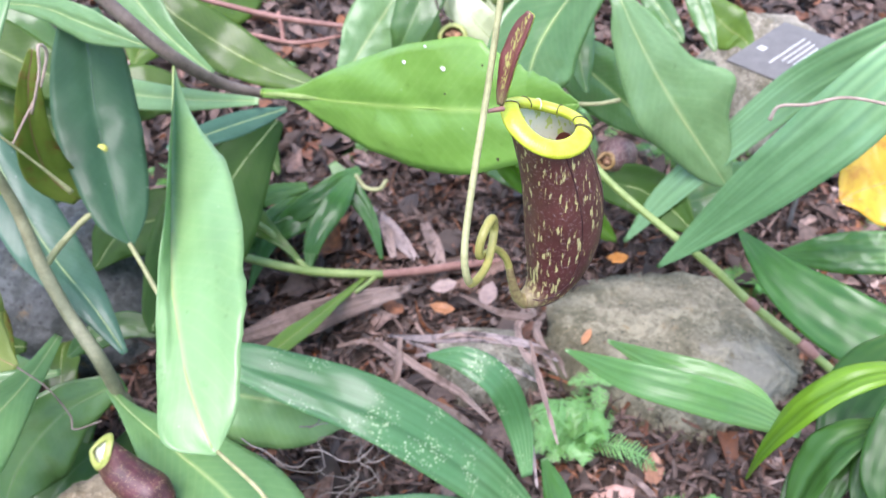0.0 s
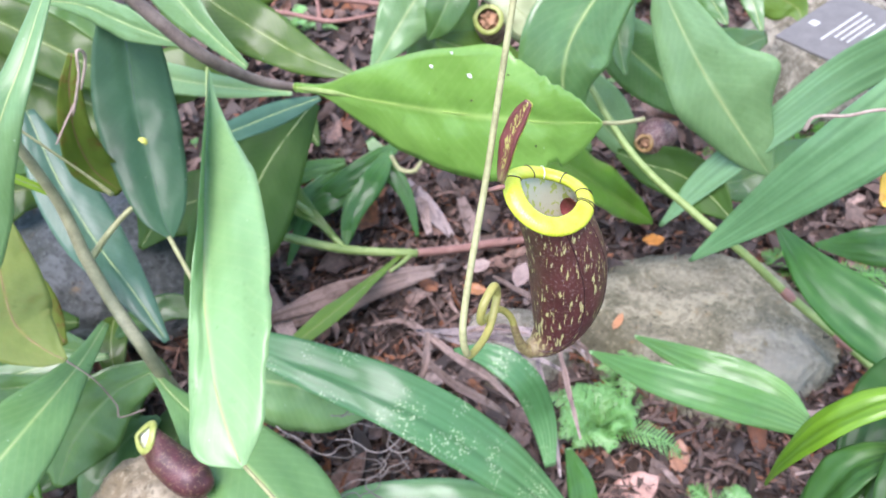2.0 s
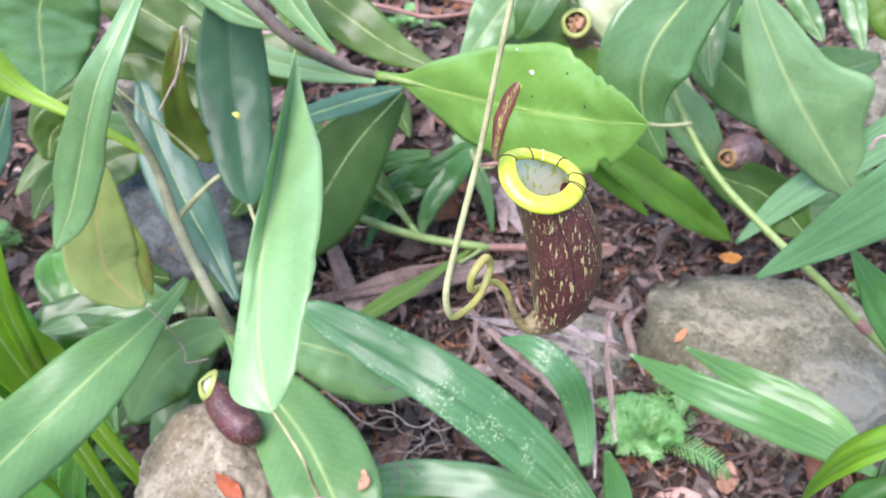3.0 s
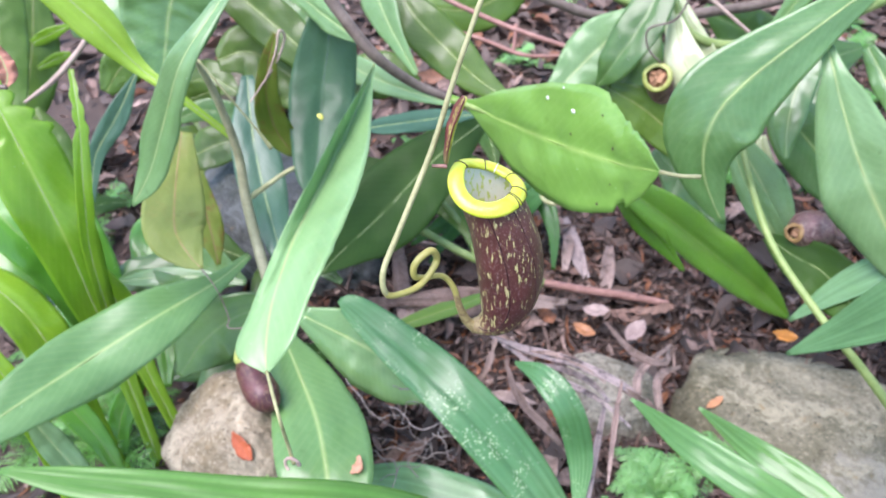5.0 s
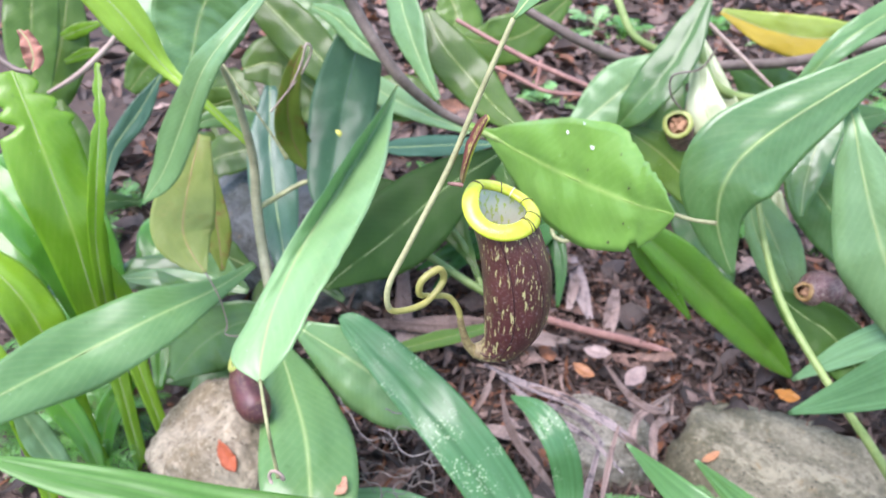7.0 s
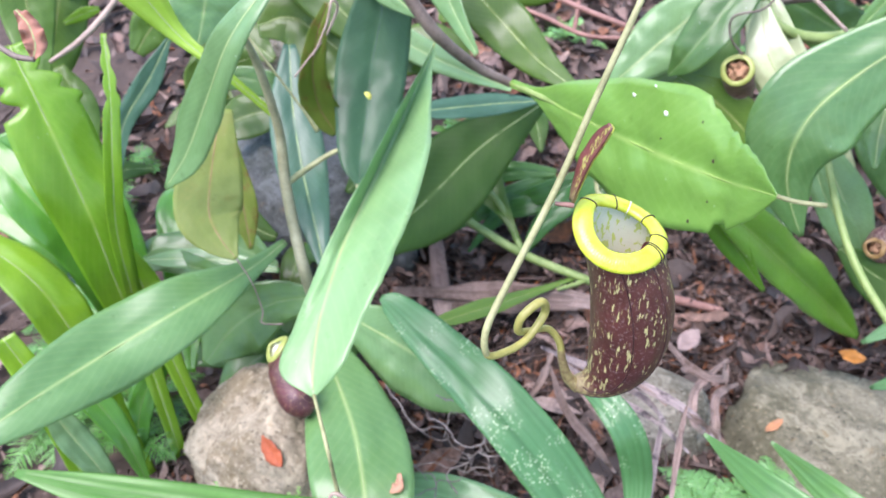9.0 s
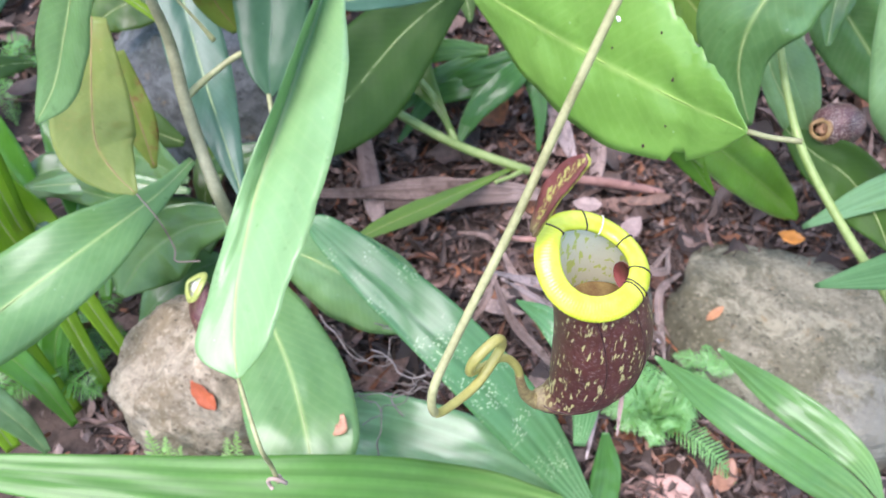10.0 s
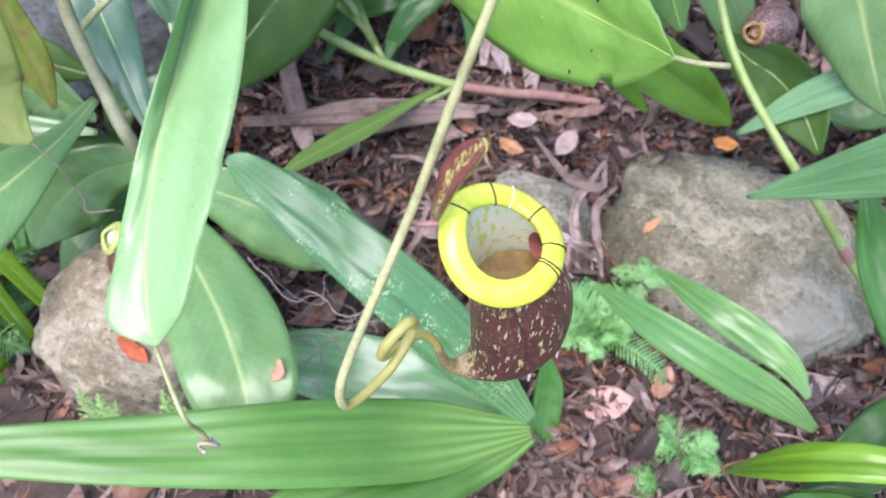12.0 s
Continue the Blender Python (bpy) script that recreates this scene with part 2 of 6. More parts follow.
def mesh_object(name, verts, faces, material, parent=None, uvs=None, smooth=True, label=""):
    me = bpy.data.meshes.new(name)
    me.from_pydata([tuple(v) for v in verts], [], faces)
    if uvs is not None:
        layer = me.uv_layers.new(name="uv")
        idx = np.zeros(len(me.loops), int)
        me.loops.foreach_get("vertex_index", idx)
        layer.data.foreach_set("uv", np.asarray(uvs, float)[idx].ravel())
    if smooth:
        me.polygons.foreach_set("use_smooth", [True] * len(me.polygons))
    if material:
        me.materials.append(material)
    me.update()
    ob = new(name, me)
    if parent:
        ob.parent = parent
        ob.matrix_parent_inverse = Matrix.Translation(parent.location).inverted()
    if label:
        tagged(ob, label)
    return ob


def sweep(points, radii, sides=8, count=None, squash=1.0):
    """Verts and faces of a tube along a smooth path; radii as many as points."""
    rows = [(*p, r) for p, r in zip(points, radii)]
    count = count or max(8, 6 * len(rows))
    c = smooth_path(rows, count)
    verts, faces = [], []
    ref = None
    for i in range(count):
        t = Vector(c[min(i + 1, count - 1), :3] - c[max(i - 1, 0), :3]).normalized()
        if ref is None:
            ref = t.orthogonal().normalized()
        ref = (ref - t * ref.dot(t)).normalized()
        b = t.cross(ref)
        for k in range(sides):
            a = 2 * math.pi * k / sides
            verts.append(Vector(c[i, :3]) + (ref * math.cos(a) + b * math.sin(a) * squash) * max(c[i, 3], 2e-4))
    for i in range(count - 1):
        for k in range(sides):
            q = (k + 1) % sides
            faces.append((i * sides + k, i * sides + q, (i + 1) * sides + q, (i + 1) * sides + k))
    faces.append(tuple(range(sides - 1, -1, -1)))
    faces.append(tuple(range((count - 1) * sides, count * sides)))
    return verts, faces


def tube(name, points, radii, material, parent=None, sides=8, label="", count=None):
    if isinstance(radii, (int, float)):
        radii = [radii] * len(points)
    v, f = sweep(points, radii, sides, count)
    return mesh_object(name, v, f, material, parent, label=label)


def blade(stations, normal, fold, along, across, wave, seed, thick=0.0006, arch=0.25, nick=None, skew=(1.0, 1.0), pleat=0.0):
    """A leaf blade round a smooth midrib. stations: x, y, z, half width (or both half widths and both folds). Both halves rise by fold degrees, and bow back by arch."""
    c = smooth_path(stations, along)
    n0 = Vector(normal).normalized()
    rnd = random.Random(seed)
    ph = [rnd.uniform(0, 6.28) for _ in range(6)]
    top, under, uv = [], [], []
    ln = np.concatenate([[0], np.cumsum(np.linalg.norm(np.diff(c[:, :3], axis=0), axis=1))])
    for i in range(along):
        t = Vector(c[min(i + 1, along - 1), :3] - c[max(i - 1, 0), :3]).normalized()
        s = t.cross(n0).normalized()
        n = s.cross(t).normalized()
        w = max(c[i, 3], 0.0004)
        v = ln[i] / ln[-1]
        f = fold if isinstance(fold, (int, float)) else np.interp(v, (0, 0.55, 1), fold)
        sides = c[i, 3:7] if c.shape[1] == 7 else None
        for k in range(across + 1):
            u = 2 * k / across - 1
            side = 1 if u > 0 else -1
            a, b = skew[:2], skew[-2:]
            g = 0 if u > 0 else 1
            ww = w * (a[g] + (b[g] - a[g]) * v)
            if sides is not None:
                ww, f = max(sides[1 - g], 0.0004), sides[3 - g]
            if nick:
                ww *= nick(v, side)
            rise = math.sin(radians(f)) * abs(u) - arch * math.sin(radians(f) + 0.15) * u * u
            ripple = wave * ww * u * u * (math.sin(v * 17 + ph[0] + side) + 0.6 * math.sin(v * 31 + ph[1] - 2 * side)) if wave else 0
            swell = (0.11 if c.shape[1] == 4 else 0.05) * w * abs(u) * noise.noise((v * 5.0 + seed * 3.7, u * 1.1, seed * 1.9)) + 0.05 * w * noise.noise((v * 13.0, u * 2.5 + seed, 4.0))
            p = Vector(c[i, :3]) + s * (math.cos(radians(f)) * u * ww) + n * (rise * ww + ripple + swell + pleat * w * math.cos(u * 15.7))
            top.append(p + n * thick / 2)
            under.append(p - n * thick / 2)
            uv.append((k / across, v))
    m = across + 1
    size = along * m
    faces = []
    for i in range(along - 1):
        for k in range(across):
            a = i * m + k
            faces.append((a, a + 1, a + m + 1, a + m))
            faces.append((size + a, size + a + m, size + a + m + 1, size + a + 1))
    rim = [i * m for i in range(along)] + [(along - 1) * m + k for k in range(1, m)] + [i * m + across for i in range(along - 2, -1, -1)] + [k for k in range(across - 1, 0, -1)]
    for a, b in zip(rim, rim[1:] + rim[:1]):
        faces.append((a, b, size + b, size + a))
    return top + under, faces, uv + uv, c, n0


def ragged(v, side):
    """A tip that insects have eaten into."""
    return 1.0 if v > 0.13 else 0.55 + 0.45 * abs(math.sin(v * 75 + side)) + 0.2 * side * math.sin(v * 40)


def nibbled(v, side):
    """Small bites along one edge near the tip."""
    if side < 0 and v > 0.55:
        swell = 1 + 0.14 * math.exp(-((v - 0.7) / 0.07) ** 2) - 0.12 * math.exp(-((v - 0.87) / 0.07) ** 2)
        return swell - (0.05 * abs(math.sin(v * 60)) + 0.03 * math.sin(v * 170) if v > 0.72 else 0)
    if side > 0 and 0.835 < v < 0.868:
        return 0.84
    return 1 + 0.04 * math.exp(-((v - 0.7) / 0.12) ** 2) if side > 0 else 1.0


def notched(v, side):
    """Fine teeth along one edge near the tip."""
    return 1 - 0.03 * abs(math.sin(v * 210)) if side < 0 and v > 0.7 else 1.0


def shouldered(v, side):
    """One edge swells into a blunt shoulder, then falls away to the tip."""
    return 1 + 0.45 * math.exp(-((v - 0.62) / 0.09) ** 2) if side < 0 else 1 - 0.12 * math.exp(-((v - 0.75) / 0.15) ** 2)


LEAVES = []
VEIN = {}


def leaf(plant, kind, look_of, stations, normal, fold, label="", nick=None, arch=None, wave=None, skew=(1.0, 1.0)):
    """One leaf with its raised midrib, as a part of a plant."""
    seed = len(LEAVES)
    wave = wave if wave is not None else {"N": 0.045, "P": 0.03, "G": 0.06}[kind]
    arch = arch if arch is not None else {"N": 0.55, "P": 0.5, "G": 0.4}[kind]
    v, f, uv, c, n0 = blade(stations, normal, fold, 84 if nick else 44, 20 if kind == "P" else 14, wave, seed, arch=arch, nick=nick, skew=skew, pleat=0.007 if kind == "P" and look_of[0] == "p" else 0.0)
    ob = mesh_object("leaf", v, f, LEAF[look_of], plant, uv, label=label)
    LEAVES.append(ob)
    if kind != "P":
        if look_of not in VEIN:
            tone = {"sick": (0.4, 0.3, 0.12), "curled": (0.3, 0.16, 0.08), "olive": (0.3, 0.36, 0.1), "dark": (0.08, 0.15, 0.08), "gold": (0.7, 0.5, 0.1), "deep": (0.2, 0.32, 0.1), "lime": (0.16, 0.3, 0.04), "fresh": (0.32, 0.48, 0.1), "gdeep": (0.2, 0.35, 0.06)}.get(look_of, (0.42, 0.54, 0.2))
            VEIN[look_of] = plain_material("midrib_" + look_of, tuple(0.62 * x for x in tone), tuple(0.85 * x for x in tone), 60, 0.45)
        m = c[::3]
        lift = [Vector(r[:3]) + n0 * 0.0001 for r in m]
        wide = max(r[3] for r in c)
        rad = [max(0.0006, wide * 0.015 * (1.25 - 0.95 * i / (len(m) - 1))) for i in range(len(m))]
        v, f = sweep(lift, rad, 6, 40)
        mesh_object("midrib", v, f, VEIN[look_of], ob)
    return ob


def top_of(ob, x, y):
    """The height of a mesh's upper side at x, y, and its normal there."""
    tree = BVHTree.FromPolygons([v.co for v in ob.data.vertices], [p.vertices for p in ob.data.polygons])
    place, normal, _, _ = tree.ray_cast(Vector((x, y, 5)), Vector((0, 0, -1)))
    return place, normal


def plant(name, label, category, base, group="", kind=""):
    ob = new(name)
    ob.location = base
    ob.empty_display_size = 0.05
    return tagged(ob, label, category, group, kind)


# ---- ground, rocks, sign ----
def ground_height(x, y):
    near = max(0.0, 1 - math.hypot(x, y - 0.6) / 3)
    return near * (0.03 * noise.noise((x * 3, y * 3, 0.3)) + 0.012 * noise.noise((x * 11, y * 11, 2.0)) + 0.005 * noise.noise((x * 34, y * 34, 5.0))) - 0.01


def soil_material():
    m, nodes, links, bsdf = shader("soil")
    tc = nodes.new("ShaderNodeTexCoord")
    n1 = noisy(nodes, links, tc.outputs["Object"], 18, 6)
    n2 = noisy(nodes, links, tc.outputs["Object"], 140, 5)
    tone = maths(nodes, links, "ADD", maths(nodes, links, "MULTIPLY", n1, 0.6), maths(nodes, links, "MULTIPLY", n2, 0.4))
    links.new(ramp(nodes, links, tone, [(0.35, (0.03, 0.02, 0.015)), (0.55, (0.068, 0.046, 0.035)), (0.7, (0.12, 0.083, 0.063))]), bsdf.inputs["Base Color"])
    bsdf.inputs["Roughness"].default_value = 0.9
    bumped(nodes, links, bsdf, tone, 0.8, 0.006)
    return m


def build_ground():
    near = np.linspace(-1.6, 1.6, 130)
    far = np.array([2.2, 3.5, 6, 12, 30, 90])
    axis = np.concatenate([-far[::-1], near, far])
    xs, ys = axis, axis + 0.6
    n = len(axis)
    verts = [(x, y, ground_height(x, y)) for y in ys for x in xs]
    faces = [(j * n + i, j * n + i + 1, (j + 1) * n + i + 1, (j + 1) * n + i) for j in range(n - 1) for i in range(n - 1)]
    ob = mesh_object("ground", verts, faces, soil_material())
    return tagged(ob, "dark brown garden soil under fallen leaves", "ground", kind="structure")


build_ground()


def rock_material(name, dark, light, moss, scale=1.0, lichen=None):
    """Weathered stone: mottled body, moss film, pale lichen patches, ochre stains and crystal grains."""
    m, nodes, links, bsdf = shader(name)
    tc = nodes.new("ShaderNodeTexCoord")
    spot = tc.outputs["Object"]
    n1 = noisy(nodes, links, spot, 9 * scale, 6, 0.65, 0.6)
    n2 = noisy(nodes, links, spot, 110 * scale, 6, 0.75)
    n3 = noisy(nodes, links, spot, 22 * scale, 6, 0.7, 0.8)
    n4 = noisy(nodes, links, spot, 34 * scale, 7, 0.75, 0.3)
    middle = tuple((a + b) / 2 for a, b in zip(dark, light))
    tone = maths(nodes, links, "ADD", maths(nodes, links, "MULTIPLY", n1, 0.45), maths(nodes, links, "MULTIPLY", n2, 0.55))
    col = ramp(nodes, links, tone, [(0.4, dark), (0.49, middle), (0.6, light)])
    col = mixed(nodes, links, ramp(nodes, links, n1, [(0.42, (0.75,) * 3), (0.58, (0, 0, 0))]), col, moss)
    col = mixed(nodes, links, ramp(nodes, links, n3, [(0.52, (0, 0, 0)), (0.62, (0.7,) * 3)]), col, tuple(min(0.7, c * 1.35) for c in light))
    col = mixed(nodes, links, ramp(nodes, links, n4, [(0.6, (0, 0, 0)), (0.68, (0.55,) * 3)]), col, (0.23, 0.15, 0.06))
    col = mixed(nodes, links, ramp(nodes, links, n4, [(0.32, (0.7,) * 3), (0.4, (0, 0, 0))]), col, tuple(0.7 * c for c in dark))
    grit = nodes.new("ShaderNodeTexVoronoi")
    grit.inputs["Scale"].default_value = 260 * scale
    links.new(spot, grit.inputs["Vector"])
    col = mixed(nodes, links, ramp(nodes, links, grit.outputs["Color"], [(0.78, (0, 0, 0)), (0.86, (0.4,) * 3)]), col, tuple(min(0.75, c * 1.35) for c in light))
    col = mixed(nodes, links, ramp(nodes, links, grit.outputs["Color"], [(0.1, (0.6,) * 3), (0.18, (0, 0, 0))]), col, tuple(0.5 * c for c in dark))
    if lichen:
        # one broad crust of pale lichen with a broken edge
        away = nodes.new("ShaderNodeVectorMath")
        away.operation = "DISTANCE"
        links.new(spot, away.inputs[0])
        away.inputs[1].default_value = lichen[:3]
        edge = maths(nodes, links, "ADD", maths(nodes, links, "DIVIDE", away.outputs["Value"], lichen[3]), maths(nodes, links, "MULTIPLY", n4, 2.4))
        col = mixed(nodes, links, ramp(nodes, links, maths(nodes, links, "MULTIPLY", edge, 0.4), [(0.62, (0.55,) * 3), (0.84, (0, 0, 0))]), col, (0.38, 0.355, 0.29))
    links.new(col, bsdf.inputs["Base Color"])
    bsdf.inputs["Roughness"].default_value = 0.85
    bumped(nodes, links, bsdf, maths(nodes, links, "ADD", tone, maths(nodes, links, "MULTIPLY", n4, 0.5)), 1.0, 0.006)
    return m


ROCK = {
    "tan": rock_material("rock_tan", (0.11, 0.09, 0.055), (0.345, 0.3, 0.215), (0.2, 0.158, 0.09), 1.3),
    "grey": rock_material("rock_grey", (0.08, 0.07, 0.048), (0.34, 0.31, 0.24), (0.135, 0.123, 0.078)),
    "crusted": rock_material("rock_crusted", (0.07, 0.062, 0.036), (0.275, 0.248, 0.168), (0.118, 0.108, 0.06), 1.0, (0.4, 0.61, 0.05, 0.085)),
    "dark": rock_material("rock_dark", (0.03, 0.036, 0.037), (0.12, 0.13, 0.13), (0.06, 0.07, 0.055)),
}


def rock(name, centre, size, material, seed, label, turn=0.0, flat=0.0, power=2.6, facets=9):
    """A boulder: a rounded block pushed in and out by noise at three scales, its foot in the soil."""
    bm = bmesh.new()
    bmesh.ops.create_icosphere(bm, subdivisions=6, radius=1)
    rnd = random.Random(seed * 13)
    cuts = []
    for _ in range(facets):
        cuts.append((Vector((rnd.gauss(0, 1), rnd.gauss(0, 1), abs(rnd.gauss(0, 1)))).normalized(), rnd.uniform(0.82, 0.98)))
    for v in bm.verts:
        d = v.co.normalized()
        k = (abs(d.x) ** power + abs(d.y) ** power + abs(d.z) ** power) ** (-1 / power)
        q = d * k
        o = Vector((seed * 7.1, seed * 3.3, seed))
        r = 1 + 0.16 * noise.noise(q * 1.1 + o) + 0.07 * noise.noise(q * 2.7 + o) + 0.035 * noise.noise(q * 7 + o) + 0.018 * noise.noise(q * 17 + o)
        q = q * r
        for cut, reach in cuts:
            over = q.dot(cut) - reach
            if over > 0:
                q = q - cut * over * 0.82
        q = q * (1 + 0.02 * noise.noise(q * 9 + o) + 0.012 * noise.noise(q * 24 + o))
        if flat and q.z > flat:
            q.z = flat + (q.z - flat) * 0.3
        v.co = Vector((q.x * size[0], q.y * size[1], q.z * size[2]))
    bm.transform(Matrix.Translation(centre) @ Matrix.Rotation(radians(turn), 4, "Z"))
    me = bpy.data.meshes.new(name)
    bm.to_mesh(me)
    bm.free()
    me.polygons.foreach_set("use_smooth", [True] * len(me.polygons))
    me.materials.append(ROCK[material])
    return tagged(new(name, me), label, "rock")


stone_tan = rock("rock", (-0.303, 0.352, 0.035), (0.098, 0.093, 0.136), "tan", 1, "rounded tan granite stone with grey flecks", 10, facets=0)
boulder = rock("rock", (0.323, 0.69, -0.015), (0.176, 0.135, 0.11), "crusted", 2, "broad grey boulder with pale lichen patches", -12, 0.6, 3.2)
rock("rock", (0.065, 0.665, -0.02), (0.075, 0.075, 0.085), "grey", 3, "smaller grey stone beside the boulder", 20, 0.6)
rock("rock", (-0.56, 0.77, 0.02), (0.2, 0.12, 0.15), "dark", 4, "dark damp stone behind a stem", 15)
rock("rock", (0.62, 1.32, 0.06), (0.16, 0.12, 0.16), "grey", 5, "pale grey rock behind the plant label", 5)
rock("rock", (-0.86, 1.0, 0.03), (0.08, 0.08, 0.17), "grey", 6, "grey upright stone among leaves", 5)


# ---- the hanging pitcher ----
def pitcher_material(name, flesh, spot, amount, glow=0.1, shade=0.62, foot_share=1.0, pit=None, grain=760, margin=False):
    m, nodes, links, bsdf = shader(name)
    tc = nodes.new("ShaderNodeTexCoord")
    mp = nodes.new("ShaderNodeMapping")
    mp.inputs["Scale"].default_value = (1, 1, 0.17 if foot_share else 0.5)
    links.new(tc.outputs["Object"], mp.inputs[0])
    fine = noisy(nodes, links, tc.outputs["Object"], 760, 3)
    big = noisy(nodes, links, tc.outputs["Object"], 60, 3)
    col = mixed(nodes, links, ramp(nodes, links, big, [(0.35, (0, 0, 0)), (0.7, (1, 1, 1))]), tuple(shade * c for c in flesh), flesh)
    streak = noisy(nodes, links, mp.outputs[0], grain, 2, 0.5, 0.25)
    sep = nodes.new("ShaderNodeSeparateXYZ")
    links.new(tc.outputs["UV"], sep.inputs[0])
    foot = ramp(nodes, links, sep.outputs[1], [(0.0, (0.15,) * 3), (0.25, (0.05,) * 3), (0.45, (0.0,) * 3)])
    streak = maths(nodes, links, "ADD", streak, maths(nodes, links, "MULTIPLY", foot, foot_share))
    if margin:
        # plain margins, streaks along the middle
        mid = maths(nodes, links, "ABSOLUTE", maths(nodes, links, "SUBTRACT", sep.outputs[0], 0.45))
        streak = maths(nodes, links, "SUBTRACT", streak, ramp(nodes, links, mid, [(0.16, (0, 0, 0)), (0.3, (0.3,) * 3)]))
    col = mixed(nodes, links, ramp(nodes, links, streak, [(amount, (0, 0, 0)), (amount + 0.035, (1, 1, 1))]), col, spot)
    col = mixed(nodes, links, ramp(nodes, links, fine, [(0.56, (0, 0, 0)), (0.68, (0.4 if foot_share == 1.0 else 0.12,) * 3)]), col, (0.42, 0.33, 0.3))
    if foot_share:
        # the foot fades into the tendril's olive brown
        low = ramp(nodes, links, maths(nodes, links, "ADD", sep.outputs[1], maths(nodes, links, "MULTIPLY", big, 0.12)), [(0.1, (0.85,) * 3), (0.3, (0, 0, 0))])
        col = mixed(nodes, links, low, col, (0.26, 0.2, 0.1))
    if pit:
        # the wall turns brown further down the throat
        col = mixed(nodes, links, ramp(nodes, links, maths(nodes, links, "ADD", sep.outputs[1], maths(nodes, links, "MULTIPLY", big, 0.12)), [(0.6, (1, 1, 1)), (0.74, (0, 0, 0))]), col, pit)
    links.new(col, bsdf.inputs["Base Color"])
    bsdf.inputs["Roughness"].default_value = 0.42
    bumped(nodes, links, bsdf, fine, 0.25, 0.0004)
    trans = nodes.new("ShaderNodeBsdfTranslucent")
    links.new(mixed(nodes, links, 0.5, col, (0.9, 0.85, 0.65)), trans.inputs["Color"])
    mix = nodes.new("ShaderNodeMixShader")
    mix.inputs[0].default_value = glow
    links.new(bsdf.outputs[0], mix.inputs[1])
    links.new(trans.outputs[0], mix.inputs[2])
    links.new(mix.outputs[0], nodes["Material Output"].inputs["Surface"])
    return m


def rim_material():
    m, nodes, links, bsdf = shader("peristome_lime")
    tc = nodes.new("ShaderNodeTexCoord")
    sep = nodes.new("ShaderNodeSeparateXYZ")
    links.new(tc.outputs["UV"], sep.inputs[0])
    rings = maths(nodes, links, "SINE", maths(nodes, links, "MULTIPLY", sep.outputs[0], 620.0))
    big = noisy(nodes, links, tc.outputs["Object"], 130, 4)
    col = ramp(nodes, links, big, [(0.35, (0.4, 0.46, 0.03)), (0.65, (0.53, 0.58, 0.065))])
    links.new(col, bsdf.inputs["Base Color"])
    bsdf.inputs["Roughness"].default_value = 0.25
    bumped(nodes, links, bsdf, rings, 0.12, 0.0003)
    return m


PITCHER = pitcher_material("pitcher_maroon", (0.115, 0.034, 0.033), (0.5, 0.47, 0.2), 0.61, 0.2)
INSIDE = pitcher_material("pitcher_inside", (0.85, 0.88, 0.7), (0.64, 0.74, 0.2), 0.56, 0.1, 0.94, 0.0, (0.26, 0.14, 0.06), 420)
PITCHER_DARK = pitcher_material("pitcher_dark", (0.1, 0.025, 0.032), (0.34, 0.26, 0.14), 0.615, 0.1, 0.35, 0.0)
LID = pitcher_material("lid_maroon", (0.2, 0.06, 0.055), (0.42, 0.42, 0.12), 0.5, 0.2, 0.62, 0.01, grain=1500, margin=True)
LID_INSIDE = pitcher_material("lid_lime", (0.5, 0.56, 0.08), (0.2, 0.06, 0.05), 0.63, 0.25, 0.75, 0.01, grain=900)
RIM = rim_material()
RIDGE = plain_material("pitcher_ridge", (0.03, 0.012, 0.012), (0.09, 0.04, 0.035), 300, 0.5)
MARK = plain_material("rim_crack", (0.02, 0.015, 0.01), (0.05, 0.03, 0.02), 200, 0.6)
PALE = plain_material("pale_scratch", (0.6, 0.62, 0.4), (0.75, 0.76, 0.6), 200, 0.5)


def frame_on(n):
    n = Vector(n).normalized()
    u = Vector((1, 0, 0)) - n * n.x
    u.normalize()
    return u, n.cross(u), n


